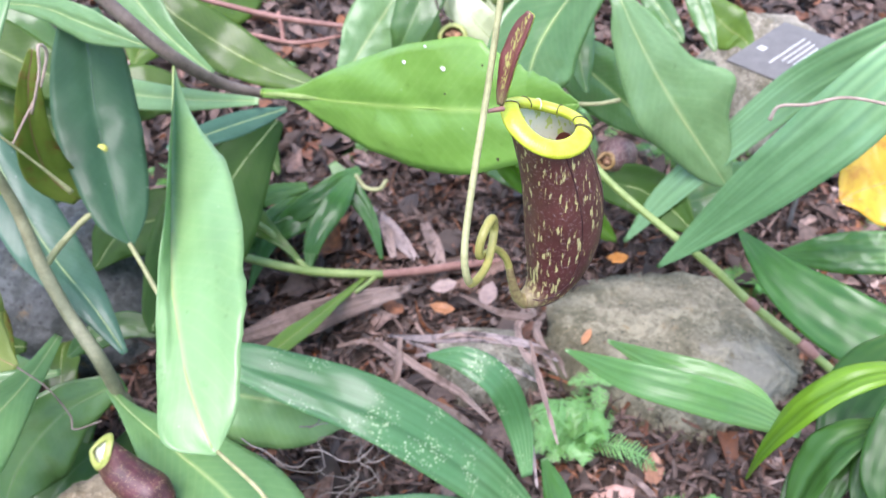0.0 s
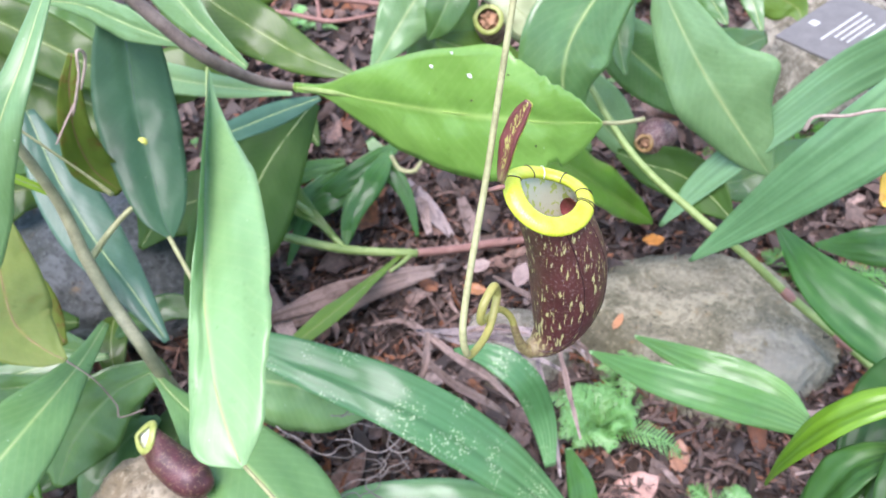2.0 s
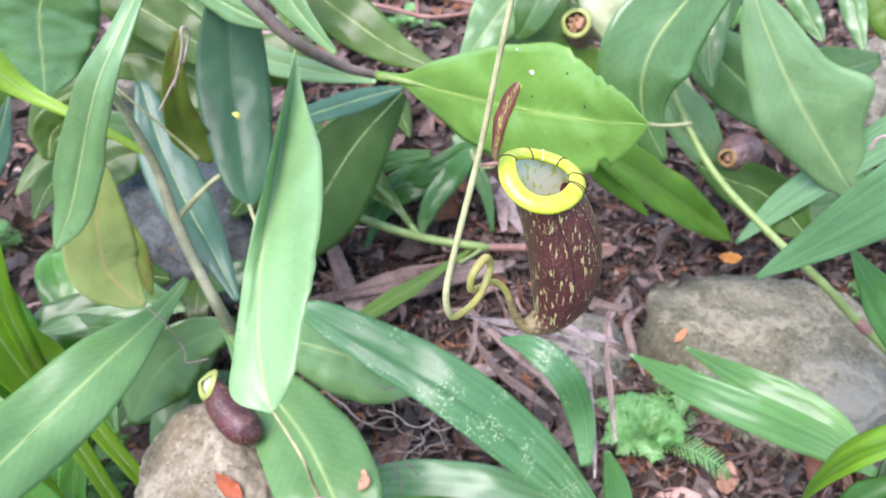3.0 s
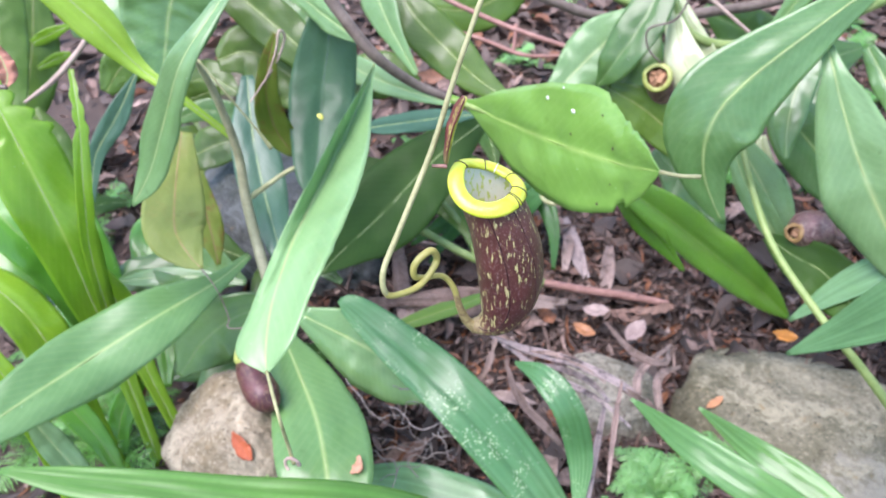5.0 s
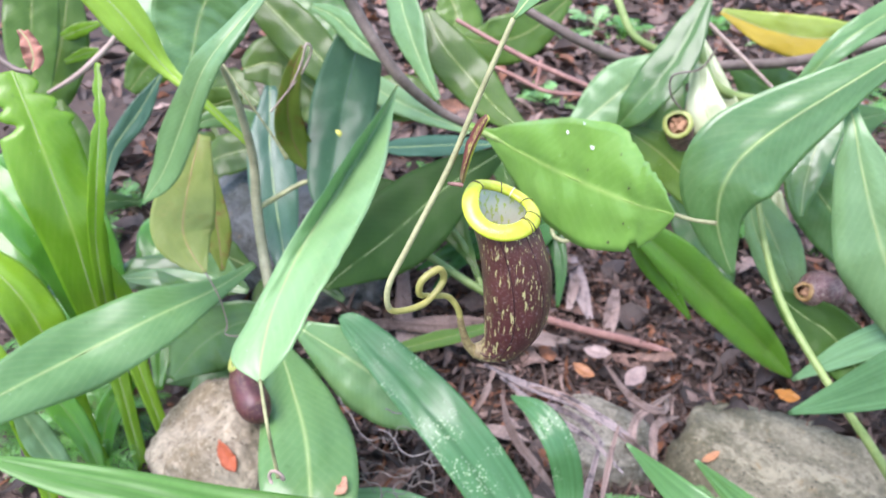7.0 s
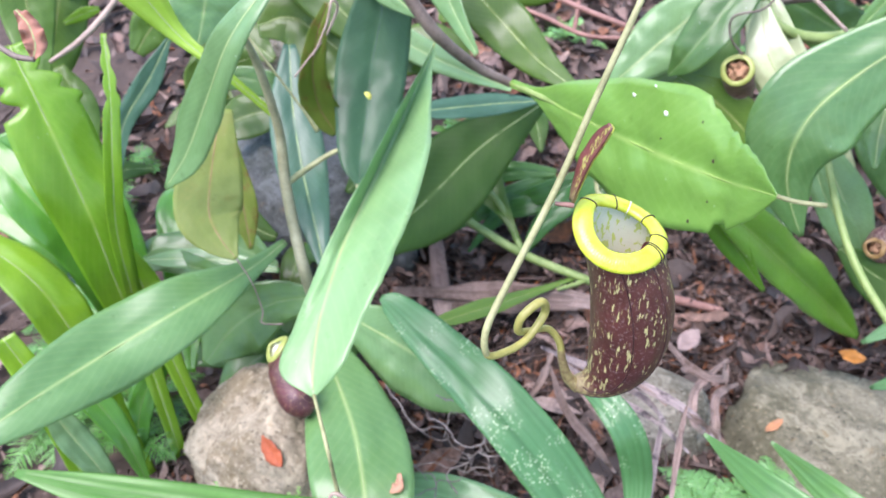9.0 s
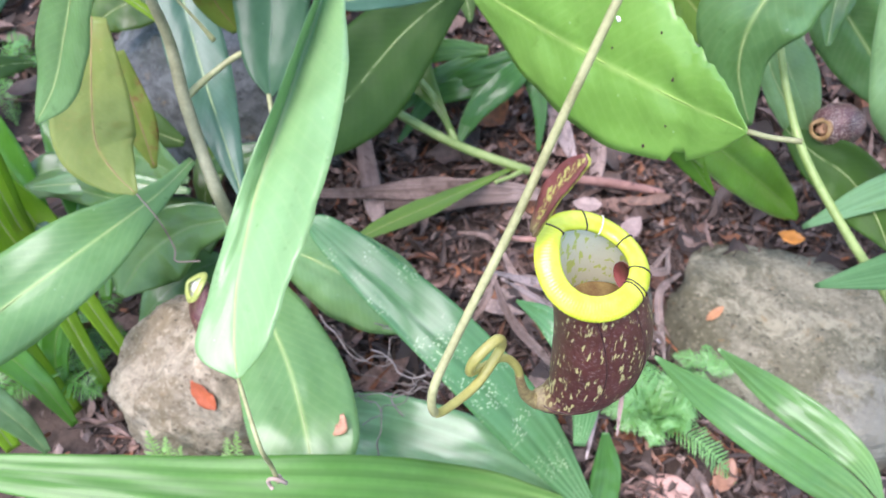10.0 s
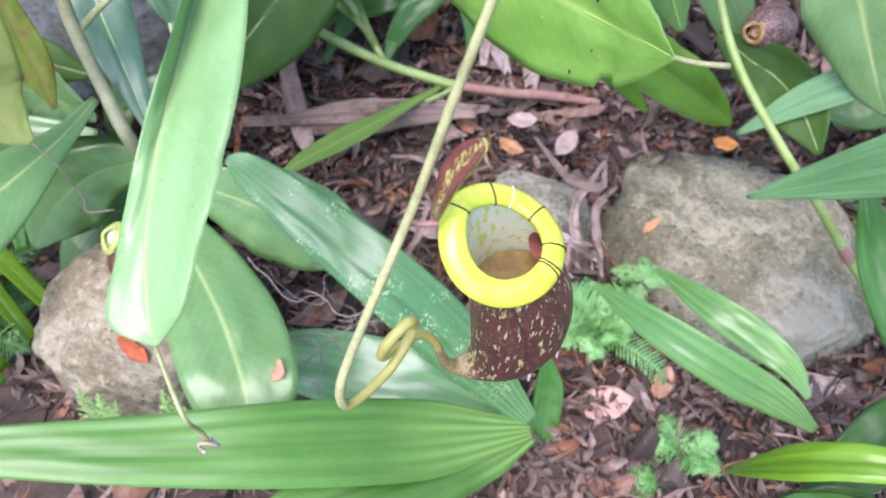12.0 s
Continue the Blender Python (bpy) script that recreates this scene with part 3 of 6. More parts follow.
def pitcher(parent, centre, normal, radius, spine, radii, looks, lid=None, rim_width=0.0042, marks=(), ridges=()):
    """A pitcher as a part: a hollow body with wings, a rolled rim and a lid. spine runs from the foot up to the mouth."""
    body_mat, inside_mat, rim_mat = looks
    rows = [(*p, r) for p, r in zip(spine, radii)]
    count, sides = 44, 36
    c = smooth_path(rows, count)
    u0, v0, n0 = frame_on(normal)
    verts, uvs, faces = [], [], []
    for shell, shrink in ((0, 0.0), (1, 0.0009)):
        for i in range(count):
            t = Vector(c[min(i + 1, count - 1), :3] - c[max(i - 1, 0), :3]).normalized()
            blend = max(0.0, (i / (count - 1) - 0.75) / 0.25)
            t = t.lerp(n0, blend).normalized()
            a1 = (u0 - t * u0.dot(t)).normalized()
            b1 = t.cross(a1)
            r = max(c[i, 3] - shrink, 0.0004)
            for k in range(sides):
                a = 2 * math.pi * k / sides
                verts.append(Vector(c[i, :3]) + (a1 * math.cos(a) + b1 * math.sin(a)) * r)
                uvs.append((k / sides, i / (count - 1)))
    half = count * sides
    for i in range(count - 1):
        for k in range(sides):
            q = (k + 1) % sides
            a, b, d, e = i * sides + k, i * sides + q, (i + 1) * sides + q, (i + 1) * sides + k
            faces.append((a, b, d, e))
            faces.append((half + a, half + e, half + d, half + b))
    for k in range(sides):
        q = (k + 1) % sides
        a, b = (count - 1) * sides + k, (count - 1) * sides + q
        faces.append((a, b, half + b, half + a))
    faces.append(tuple(range(sides - 1, -1, -1)))
    body = mesh_object("pitcher", verts, faces, body_mat, parent, uvs)
    body.data.materials.append(inside_mat)
    flags = [0] * len(faces)
    for j in range(len(faces)):
        if j < (count - 1) * sides * 2 and j % 2 == 1:
            flags[j] = 1
    body.data.polygons.foreach_set("material_index", flags)
    for k in ridges:
        tube("ridge", [verts[i * sides + k] for i in range(3, count - 1, 3)], 0.00035, RIDGE, body, 5)
    # rolled rim
    u, v, n = u0, v0, n0
    verts, uvs, faces = [], [], []
    big, small = 72, 14

    def ring_point(a, b, grow=0.0):
        out = u * math.cos(a) + v * math.sin(a)
        lift = 0.0016 * math.cos(2 * a)
        wide, deep = rim_width + grow, rim_width * 0.62 + grow
        neck = math.exp(-(((a - math.pi + 0.15) % (2 * math.pi)) - (2 * math.pi if (a - math.pi + 0.15) % (2 * math.pi) > math.pi else 0)) ** 2 / 0.12)
        r = (radius - rim_width) * (1 + 0.05 * neck) + wide * (1 - 0.12 * neck) * math.cos(b)
        lift += 0.0012 * neck
        drop = -0.25 * rim_width * math.cos(b)
        return Vector(centre) + out * r + n * (deep * math.sin(b) + lift + drop)

    for i in range(big):
        for k in range(small):
            verts.append(ring_point(2 * math.pi * i / big, 2 * math.pi * k / small))
            uvs.append((i / big, k / small))
    for i in range(big):
        for k in range(small):
            q, j = (k + 1) % small, (i + 1) % big
            faces.append((i * small + k, j * small + k, j * small + q, i * small + q))
    rim = mesh_object("peristome", verts, faces, rim_mat, body, uvs)
    for a, bend, mat in marks:
        pts = [ring_point(radians(a) + bend * math.sin(b * 0.9), b, 0.00015) for b in np.linspace(-0.4, 3.3, 9)]
        tube("crack", pts, 0.00028, mat, body, 5)
    if lid:
        st, nrm, fold = lid
        v_, f_, uv_, c_, n_ = blade(st, nrm, fold, 22, 8, 0.03, 3, 0.0008, arch=0.2)
        cover = mesh_object("lid", v_, f_, LID, body, uv_)
        v_, f_, uv_, c_, n_ = blade([(*(Vector(q[:3]) - Vector(nrm).normalized() * 0.0009), 0.94 * q[3]) for q in st], nrm, fold, 22, 8, 0.03, 3, 0.0006, arch=0.2)
        mesh_object("lid_lining", v_, f_, LID_INSIDE, cover, uv_, label="lime inner face of the lid")
    return body


vine_main = plant("pitcher_plant", "slender pitcher plant shoot with one hanging maroon pitcher and lime rim", "pitcher plant", (0.95, 0.5, 0.0))
TENDRIL = [(0.028, 0.299, 0.707), (0.0225, 0.279, 0.674), (0.0175, 0.261, 0.642), (0.011, 0.236, 0.609), (0.0085, 0.221, 0.592), (0.0105, 0.218, 0.5795), (0.0145, 0.226, 0.574),
           (0.0195, 0.239, 0.572), (0.0225, 0.2515, 0.579), (0.021, 0.249, 0.588), (0.0165, 0.240, 0.585), (0.0155, 0.239, 0.576), (0.0185, 0.2455, 0.571),
           (0.024, 0.2545, 0.5665), (0.0295, 0.257, 0.558), (0.0325, 0.257, 0.546), (0.036, 0.259, 0.533), (0.041, 0.262, 0.5265)]
STRAND = smooth_path(TENDRIL, 171)
tube("tendril", STRAND[:51:2], np.interp(np.linspace(0, 1, 26), np.linspace(0, 1, 6), [0.0013, 0.0014, 0.00145, 0.0015, 0.0016, 0.0016]), STEM["tendril"], vine_main, 10, "pale green tendril", 70)
tube("coil", STRAND[50:147:2], np.interp(np.linspace(0, 1, 49), np.linspace(0, 1, 11), [0.0016, 0.0017, 0.0018, 0.0019, 0.002, 0.002, 0.0018, 0.0016, 0.0016, 0.0017, 0.0018]), STEM["coil"], vine_main, 12, "yellow-green coiled tendril end", 130)
tube("neck", STRAND[144::2], np.interp(np.linspace(0, 1, 14), np.linspace(0, 1, 4), [0.0018, 0.0021, 0.0028, 0.0042]), STEM["neck"], vine_main, 12, "brownish streaked neck of the pitcher", 30)
pitcher(vine_main, (0.0437, 0.2705, 0.6224), (0.246, -0.055, 0.967), 0.0205,
        [(0.0395, 0.2615, 0.5275), (0.0455, 0.2645, 0.5285), (0.0515, 0.268, 0.534), (0.0555, 0.271, 0.545), (0.057, 0.273, 0.56), (0.0555, 0.273, 0.58), (0.051, 0.272, 0.6), (0.0437, 0.2705, 0.6215)],
        [0.0042, 0.0072, 0.0112, 0.0152, 0.0178, 0.0184, 0.0172, 0.0172], (PITCHER, INSIDE, RIM),
        lid=([(0.0235, 0.265, 0.634, 0.0015), (0.025, 0.266, 0.643, 0.0038), (0.0275, 0.2673, 0.655, 0.0049), (0.031, 0.2677, 0.665, 0.0043), (0.0335, 0.2676, 0.6712, 0.0022)], (-0.715, -0.597, 0.352), 32),
        marks=((118, 0.04, MARK), (60, 0.05, MARK), (15, 0.03, MARK), (-6, -0.04, MARK), (-14, 0.03, MARK), (170, 0.05, MARK), (96, 0.0, PALE)), ridges=(34, 29))
tube("spur", [(0.0245, 0.264, 0.633), (0.021, 0.262, 0.6335), (0.0175, 0.2615, 0.633)], [0.0012, 0.001, 0.0008], STEM["red"], vine_main, 6, "short pinkish spur")
blot = [Vector((0.0555, 0.2835, 0.6035)) + Vector((0.62, -0.5, 0.0)).normalized() * (0.0052 * math.cos(a)) + Vector((0, 0, 0.0066 * math.sin(a))) for a in np.linspace(0, 6.2832, 19)[:-1]]
back = [p + Vector((-0.0004, -0.0005, 0)) for p in blot]
mesh_object("red_scar", blot + back, [tuple(range(18)), tuple(range(35, 17, -1))] + [(k, (k + 1) % 18, 18 + (k + 1) % 18, 18 + k) for k in range(18)], plain_material("scar_red", (0.22, 0.05, 0.05), (0.36, 0.1, 0.1), 200, 0.6), vine_main, label="dark red scar inside the pitcher wall")
POOL = plain_material("pitcher_fluid", (0.15, 0.085, 0.04), (0.3, 0.22, 0.09), 180, 0.12, 0.1)
ring = [Vector((0.0535 + 0.0163 * math.cos(a), 0.2727 + 0.0163 * math.sin(a), 0.589)) for a in np.linspace(0, 6.2832, 33)[:-1]]
mesh_object("fluid", ring + [p - Vector((0, 0, 0.001)) for p in ring], [tuple(range(32)), tuple(range(63, 31, -1))] + [(k, 32 + k, 32 + (k + 1) % 32, (k + 1) % 32) for k in range(32)], POOL, vine_main, smooth=False, label="brown fluid standing in the pitcher")
# stem and overhead leaf from which the tendril hangs
leaf(vine_main, "N", "mid", [(0.028, 0.299, 0.707, 0.0015), (0.045, 0.32, 0.735, 0.018), (0.09, 0.37, 0.785, 0.032), (0.15, 0.45, 0.82, 0.034), (0.22, 0.54, 0.82, 0.014), (0.26, 0.6, 0.8, 0.005)], (-0.3, -0.5, 0.8), 15)
tube("stem", [(0.26, 0.6, 0.8), (0.45, 0.64, 0.84), (0.7, 0.62, 0.7), (0.9, 0.52, 0.35), (0.95, 0.5, 0.0)], [0.004, 0.005, 0.006, 0.007, 0.008], STEM["green"], vine_main)


# ---- leafy plants ----
vine_a = plant("pitcher_plant", "brown-stemmed pitcher plant vine with broad glossy leaves", "pitcher plant", (-0.6, 0.95, 0.0))
vine_b = plant("pitcher_plant", "grey-green upright pitcher plant stem with long drooping leaves", "pitcher plant", (-0.3, 0.45, 0.0))
vine_c = plant("pitcher_plant", "sprawling pitcher plant with wide leaves and small pitchers", "pitcher plant", (0.35, 0.95, 0.0))
strap_r = plant("ground_orchid", "clump of pleated strap leaves beside the boulder", "plant", (0.62, 0.55, 0.0))
strap_f = plant("ground_orchid", "two pointed strap leaves in front of the boulder", "plant", (0.33, 0.36, 0.0))
strap_n = plant("ground_orchid", "young lime-green strap leaves by the litter", "plant", (0.3, 0.25, 0.0))
rosette = plant("palm_grass", "rosette of long pleated leaves, one with pale specks", "plant", (0.116, 0.372, 0.0))
clump = plant("strap_fern", "clump of bright lime-green strap fronds", "fern", (-0.45, 0.33, 0.0))
strap_b = plant("palm_grass", "low dark green strap leaves in shade", "plant", (-0.12, 0.85, 0.0))
dry_palm = plant("dead_palm_leaf", "withered grey-brown leaf strips over the stones", "dead leaf", (0.08, 0.55, 0.0))
litter_l = plant("dead_leaf_strips", "long papery brown dead leaf strips on soil", "dead leaf", (-0.1, 0.8, 0.0))
leaf(vine_a, "N", "wax", [(-0.250, 0.628, 0.474, 0.0010, 0.0010, 0, 84), (-0.244, 0.591, 0.457, 0.0110, 0.0200, 20, 84), (-0.236, 0.550, 0.445, 0.0285, 0.0330, 46, 83), (-0.226, 0.507, 0.438, 0.0485, 0.0370, 54, 81), (-0.215, 0.463, 0.433, 0.0640, 0.0320, 57, 78), (-0.203, 0.419, 0.430, 0.0715, 0.0220, 57, 68), (-0.191, 0.377, 0.428, 0.0720, 0.0130, 56, 36), (-0.177, 0.339, 0.425, 0.0640, 0.0135, 54, -10), (-0.164, 0.305, 0.419, 0.0480, 0.0190, 51, -30), (-0.148, 0.274, 0.409, 0.0290, 0.0250, 46, -24), (-0.138, 0.259, 0.399, 0.0010, 0.0010, 40, -10)], (0.38, -0.10, 0.92), 0, arch=0.12, wave=0.03, nick=notched)
leaf(vine_a, "N", "fresh", [(-0.188, 0.685, 0.417, 0.0047), (-0.150, 0.670, 0.422, 0.0081), (-0.097, 0.631, 0.436, 0.0341), (-0.016, 0.570, 0.463, 0.0569), (0.051, 0.521, 0.488, 0.0448), (0.080, 0.492, 0.507, 0.0258), (0.098, 0.470, 0.522, 0.0016)], (-0.64, -0.72, 0.27), 12, nick=nibbled)
leaf(vine_a, "N", "dark", [(-0.365, 0.716, 0.494, 0.0189), (-0.366, 0.707, 0.449, 0.0370), (-0.363, 0.674, 0.393, 0.0446), (-0.344, 0.629, 0.352, 0.0386), (-0.325, 0.585, 0.327, 0.0256), (-0.307, 0.554, 0.320, 0.0028)], (0.46, -0.57, 0.68), 20)
leaf(vine_a, "N", "pale", [(-0.205, 0.728, 0.384, 0.0044), (-0.303, 0.781, 0.357, 0.0136), (-0.414, 0.848, 0.331, 0.0206), (-0.510, 0.904, 0.321, 0.0155), (-0.576, 0.931, 0.324, 0.0032)], (-0.46, -0.66, 0.59), 15)
leaf(vine_a, "N", "blue", [(-0.180, 0.747, 0.364, 0.0033), (-0.218, 0.712, 0.368, 0.0140), (-0.263, 0.661, 0.375, 0.0121), (-0.282, 0.637, 0.379, 0.0024)], (0.49, -0.35, 0.80), 10)
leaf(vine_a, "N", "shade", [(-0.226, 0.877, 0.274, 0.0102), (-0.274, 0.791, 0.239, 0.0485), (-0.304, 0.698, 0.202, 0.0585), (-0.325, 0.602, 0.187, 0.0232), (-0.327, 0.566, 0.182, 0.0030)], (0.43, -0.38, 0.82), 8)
leaf(vine_a, "N", "gloom", [(-0.139, 0.776, 0.373, 0.0040), (-0.208, 0.809, 0.381, 0.0218), (-0.268, 0.846, 0.394, 0.0334), (-0.323, 0.853, 0.433, 0.0300), (-0.363, 0.880, 0.463, 0.0068)], (0.01, -0.64, 0.77), 8)
leaf(vine_a, "N", "pale", [(-0.243, 0.711, 0.425, 0.0036), (-0.298, 0.756, 0.447, 0.0155), (-0.337, 0.786, 0.479, 0.0279), (-0.371, 0.815, 0.511, 0.0186), (-0.389, 0.832, 0.530, 0.0025)], (-0.28, -0.80, 0.53), 15)
leaf(vine_a, "N", "pale", [(-0.140, 0.890, 0.318, 0.0061), (-0.123, 0.932, 0.332, 0.0232), (-0.100, 0.959, 0.360, 0.0402), (-0.076, 0.986, 0.387, 0.0387), (-0.045, 1.024, 0.425, 0.0039)], (0.28, -0.71, 0.64), 10)
leaf(vine_a, "N", "deep", [(-0.007, 0.999, 0.522, 0.0088), (-0.016, 0.936, 0.457, 0.0309), (-0.044, 0.895, 0.395, 0.0263), (-0.065, 0.893, 0.357, 0.0023)], (-0.11, -0.82, 0.56), 20)
leaf(vine_a, "N", "pale", [(-0.436, 0.717, 0.499, 0.0046), (-0.393, 0.705, 0.499, 0.0124), (-0.343, 0.684, 0.489, 0.0167), (-0.283, 0.662, 0.478, 0.0022)], (-0.28, -0.90, 0.34), 10)
leaf(vine_a, "N", "gloom", [(-0.567, 0.744, 0.494, 0.0232), (-0.484, 0.742, 0.441, 0.0341), (-0.419, 0.740, 0.400, 0.0232), (-0.375, 0.743, 0.377, 0.0039)], (0.34, -0.75, 0.57), 10)
leaf(vine_b, "N", "bright", [(-0.383, 0.502, 0.246, 0.0043), (-0.390, 0.445, 0.245, 0.0136), (-0.402, 0.362, 0.257, 0.0355), (-0.425, 0.289, 0.254, 0.0411), (-0.435, 0.230, 0.259, 0.0344), (-0.444, 0.171, 0.262, 0.0217), (-0.462, 0.123, 0.252, 0.0021)], (0.54, -0.10, 0.84), 8)
leaf(vine_b, "N", "pale", [(-0.268, 0.480, 0.632, 0.0058), (-0.272, 0.423, 0.603, 0.0098), (-0.291, 0.396, 0.569, 0.0156), (-0.336, 0.397, 0.500, 0.0244), (-0.374, 0.396, 0.440, 0.0201), (-0.403, 0.384, 0.398, 0.0017)], (-0.08, -0.91, 0.42), 15)
leaf(vine_b, "N", "sick", [(-0.413, 0.481, 0.430, 0.0111), (-0.401, 0.441, 0.386, 0.0295), (-0.394, 0.417, 0.347, 0.0334), (-0.375, 0.408, 0.325, 0.0198), (-0.357, 0.405, 0.311, 0.0025)], (0.63, -0.49, 0.61), 5)
leaf(vine_b, "N", "blue", [(-0.495, 0.686, 0.386, 0.0077), (-0.457, 0.632, 0.335, 0.0288), (-0.408, 0.578, 0.292, 0.0309), (-0.348, 0.519, 0.271, 0.0167), (-0.312, 0.483, 0.241, 0.0034)], (0.34, -0.32, 0.88), 12)
leaf(vine_b, "N", "curled", [(-0.360, 0.603, 0.503, 0.0038), (-0.373, 0.596, 0.469, 0.0111), (-0.389, 0.599, 0.418, 0.0177), (-0.399, 0.615, 0.361, 0.0259), (-0.383, 0.621, 0.326, 0.0088)], (0.34, -0.93, -0.14), 25, skew=(0.9,1.1))
leaf(vine_b, "N", "curled", [(-0.493, 0.550, 0.313, 0.0110), (-0.458, 0.518, 0.255, 0.0176), (-0.436, 0.495, 0.216, 0.0029)], (0.59, -0.50, 0.63), 10)
leaf(vine_b, "N", "limeleaf", [(-0.577, 0.471, 0.615, 0.0143), (-0.508, 0.488, 0.543, 0.0226), (-0.473, 0.501, 0.487, 0.0093), (-0.428, 0.504, 0.459, 0.0050), (-0.384, 0.526, 0.403, 0.0039)], (0.59, -0.73, 0.35), 10)
leaf(vine_b, "N", "mid", [(-0.530, 0.663, 0.543, 0.0500), (-0.549, 0.635, 0.491, 0.0600), (-0.548, 0.608, 0.447, 0.0400), (-0.545, 0.586, 0.418, 0.0029)], (0.69, -0.66, 0.29), 8)
leaf(vine_b, "N", "bright", [(-0.355, 0.495, 0.190, 0.0036), (-0.318, 0.459, 0.185, 0.0088), (-0.250, 0.404, 0.190, 0.0341), (-0.191, 0.354, 0.200, 0.0477), (-0.153, 0.314, 0.200, 0.0493), (-0.128, 0.283, 0.190, 0.0396), (-0.105, 0.253, 0.180, 0.0024)], (0.04, -0.00, 1.00), 8)
leaf(vine_b, "N", "bright", [(-0.276, 0.459, 0.222, 0.0115), (-0.226, 0.468, 0.200, 0.0365), (-0.183, 0.473, 0.182, 0.0480), (-0.132, 0.476, 0.161, 0.0379), (-0.095, 0.472, 0.147, 0.0025)], (0.32, -0.68, 0.66), 8)
leaf(vine_b, "N", "deep", [(-0.329, 0.488, 0.192, 0.0107), (-0.382, 0.461, 0.178, 0.0302), (-0.422, 0.425, 0.146, 0.0437), (-0.440, 0.385, 0.111, 0.0044)], (0.33, -0.78, 0.54), 10)
leaf(vine_b, "N", "deep", [(-0.385, 0.523, 0.129, 0.0079), (-0.440, 0.490, 0.083, 0.0409), (-0.473, 0.446, 0.063, 0.0341), (-0.502, 0.410, 0.046, 0.0041)], (0.24, -0.72, 0.65), 10)
leaf(vine_b, "N", "deep", [(-0.436, 0.532, 0.155, 0.0039), (-0.531, 0.562, 0.119, 0.0313), (-0.588, 0.568, 0.108, 0.0214), (-0.654, 0.577, 0.090, 0.0029)], (-0.34, -0.59, 0.73), 10)
leaf(vine_b, "N", "deep", [(-0.312, 0.586, 0.155, 0.0039), (-0.365, 0.593, 0.168, 0.0164), (-0.406, 0.572, 0.162, 0.0145), (-0.415, 0.542, 0.169, 0.0026)], (0.34, -0.54, 0.77), 10)
leaf(vine_b, "N", "deep", [(-0.593, 0.433, 0.160, 0.0077), (-0.541, 0.445, 0.191, 0.0150), (-0.465, 0.444, 0.209, 0.0144), (-0.397, 0.447, 0.220, 0.0028)], (-0.13, -0.77, 0.62), 10)
leaf(vine_b, "N", "olive", [(-0.925, 0.657, 0.452, 0.0383), (-0.892, 0.604, 0.372, 0.0358), (-0.846, 0.557, 0.292, 0.0085)], (0.73, -0.35, 0.58), 10)
leaf(vine_b, "N", "gloom", [(-0.654, 0.648, 0.278, 0.0085), (-0.651, 0.674, 0.305, 0.0272), (-0.619, 0.704, 0.319, 0.0255), (-0.592, 0.726, 0.327, 0.0043)], (0.69, -0.69, 0.23), 10)
leaf(vine_b, "N", "olive", [(-0.784, 0.676, 0.306, 0.0107), (-0.773, 0.708, 0.335, 0.0312), (-0.747, 0.735, 0.350, 0.0267), (-0.719, 0.757, 0.358, 0.0045)], (0.64, -0.71, 0.31), 10)
leaf(vine_b, "N", "deep", [(-0.645, 0.665, 0.291, 0.0068), (-0.605, 0.697, 0.303, 0.0170), (-0.556, 0.716, 0.294, 0.0187), (-0.503, 0.743, 0.293, 0.0043)], (0.42, -0.77, 0.47), 10)
leaf(vine_b, "N", "gloom", [(-0.571, 0.714, 0.382, 0.0163), (-0.531, 0.742, 0.389, 0.0447), (-0.459, 0.749, 0.353, 0.0447), (-0.384, 0.751, 0.310, 0.0065)], (0.38, -0.64, 0.67), 12)
leaf(vine_b, "N", "olive", [(-0.925, 0.636, 0.266, 0.0093), (-0.882, 0.620, 0.223, 0.0260), (-0.856, 0.596, 0.179, 0.0186), (-0.844, 0.576, 0.150, 0.0037)], (0.56, -0.51, 0.65), 12)
leaf(vine_c, "N", "mid", [(0.229, 0.907, 0.535, 0.0122), (0.180, 0.858, 0.493, 0.0279), (0.138, 0.827, 0.451, 0.0444), (0.110, 0.796, 0.417, 0.0565), (0.100, 0.779, 0.380, 0.0510), (0.106, 0.773, 0.337, 0.0308), (0.123, 0.772, 0.301, 0.0177), (0.142, 0.772, 0.270, 0.0028)], (0.19, -0.90, 0.40), -8)
leaf(vine_c, "N", "pale", [(0.182, 0.905, 0.487, 0.0042), (0.191, 0.888, 0.474, 0.0055), (0.211, 0.855, 0.449, 0.0125), (0.228, 0.841, 0.420, 0.0280), (0.263, 0.816, 0.367, 0.0450), (0.298, 0.801, 0.320, 0.0529), (0.346, 0.787, 0.261, 0.0288), (0.375, 0.783, 0.226, 0.0029)], (-0.07, -0.97, 0.24), 12, nick=shouldered)
leaf(vine_c, "N", "mid", [(0.146, 0.966, 0.359, 0.0090), (0.202, 0.954, 0.313, 0.0413), (0.260, 0.945, 0.266, 0.0413), (0.312, 0.932, 0.220, 0.0150), (0.335, 0.924, 0.197, 0.0030)], (0.10, -0.93, 0.36), 12)
leaf(vine_c, "N", "lime", [(0.041, 0.564, 0.442, 0.0119), (0.094, 0.634, 0.359, 0.0280), (0.154, 0.719, 0.255, 0.0333), (0.214, 0.795, 0.158, 0.0258), (0.254, 0.829, 0.101, 0.0039)], (0.90, -0.25, 0.36), 28)
leaf(vine_c, "N", "lime", [(0.040, 0.593, 0.411, 0.0056), (0.073, 0.605, 0.371, 0.0137), (0.121, 0.627, 0.302, 0.0018)], (0.57, -0.81, 0.17), 15)
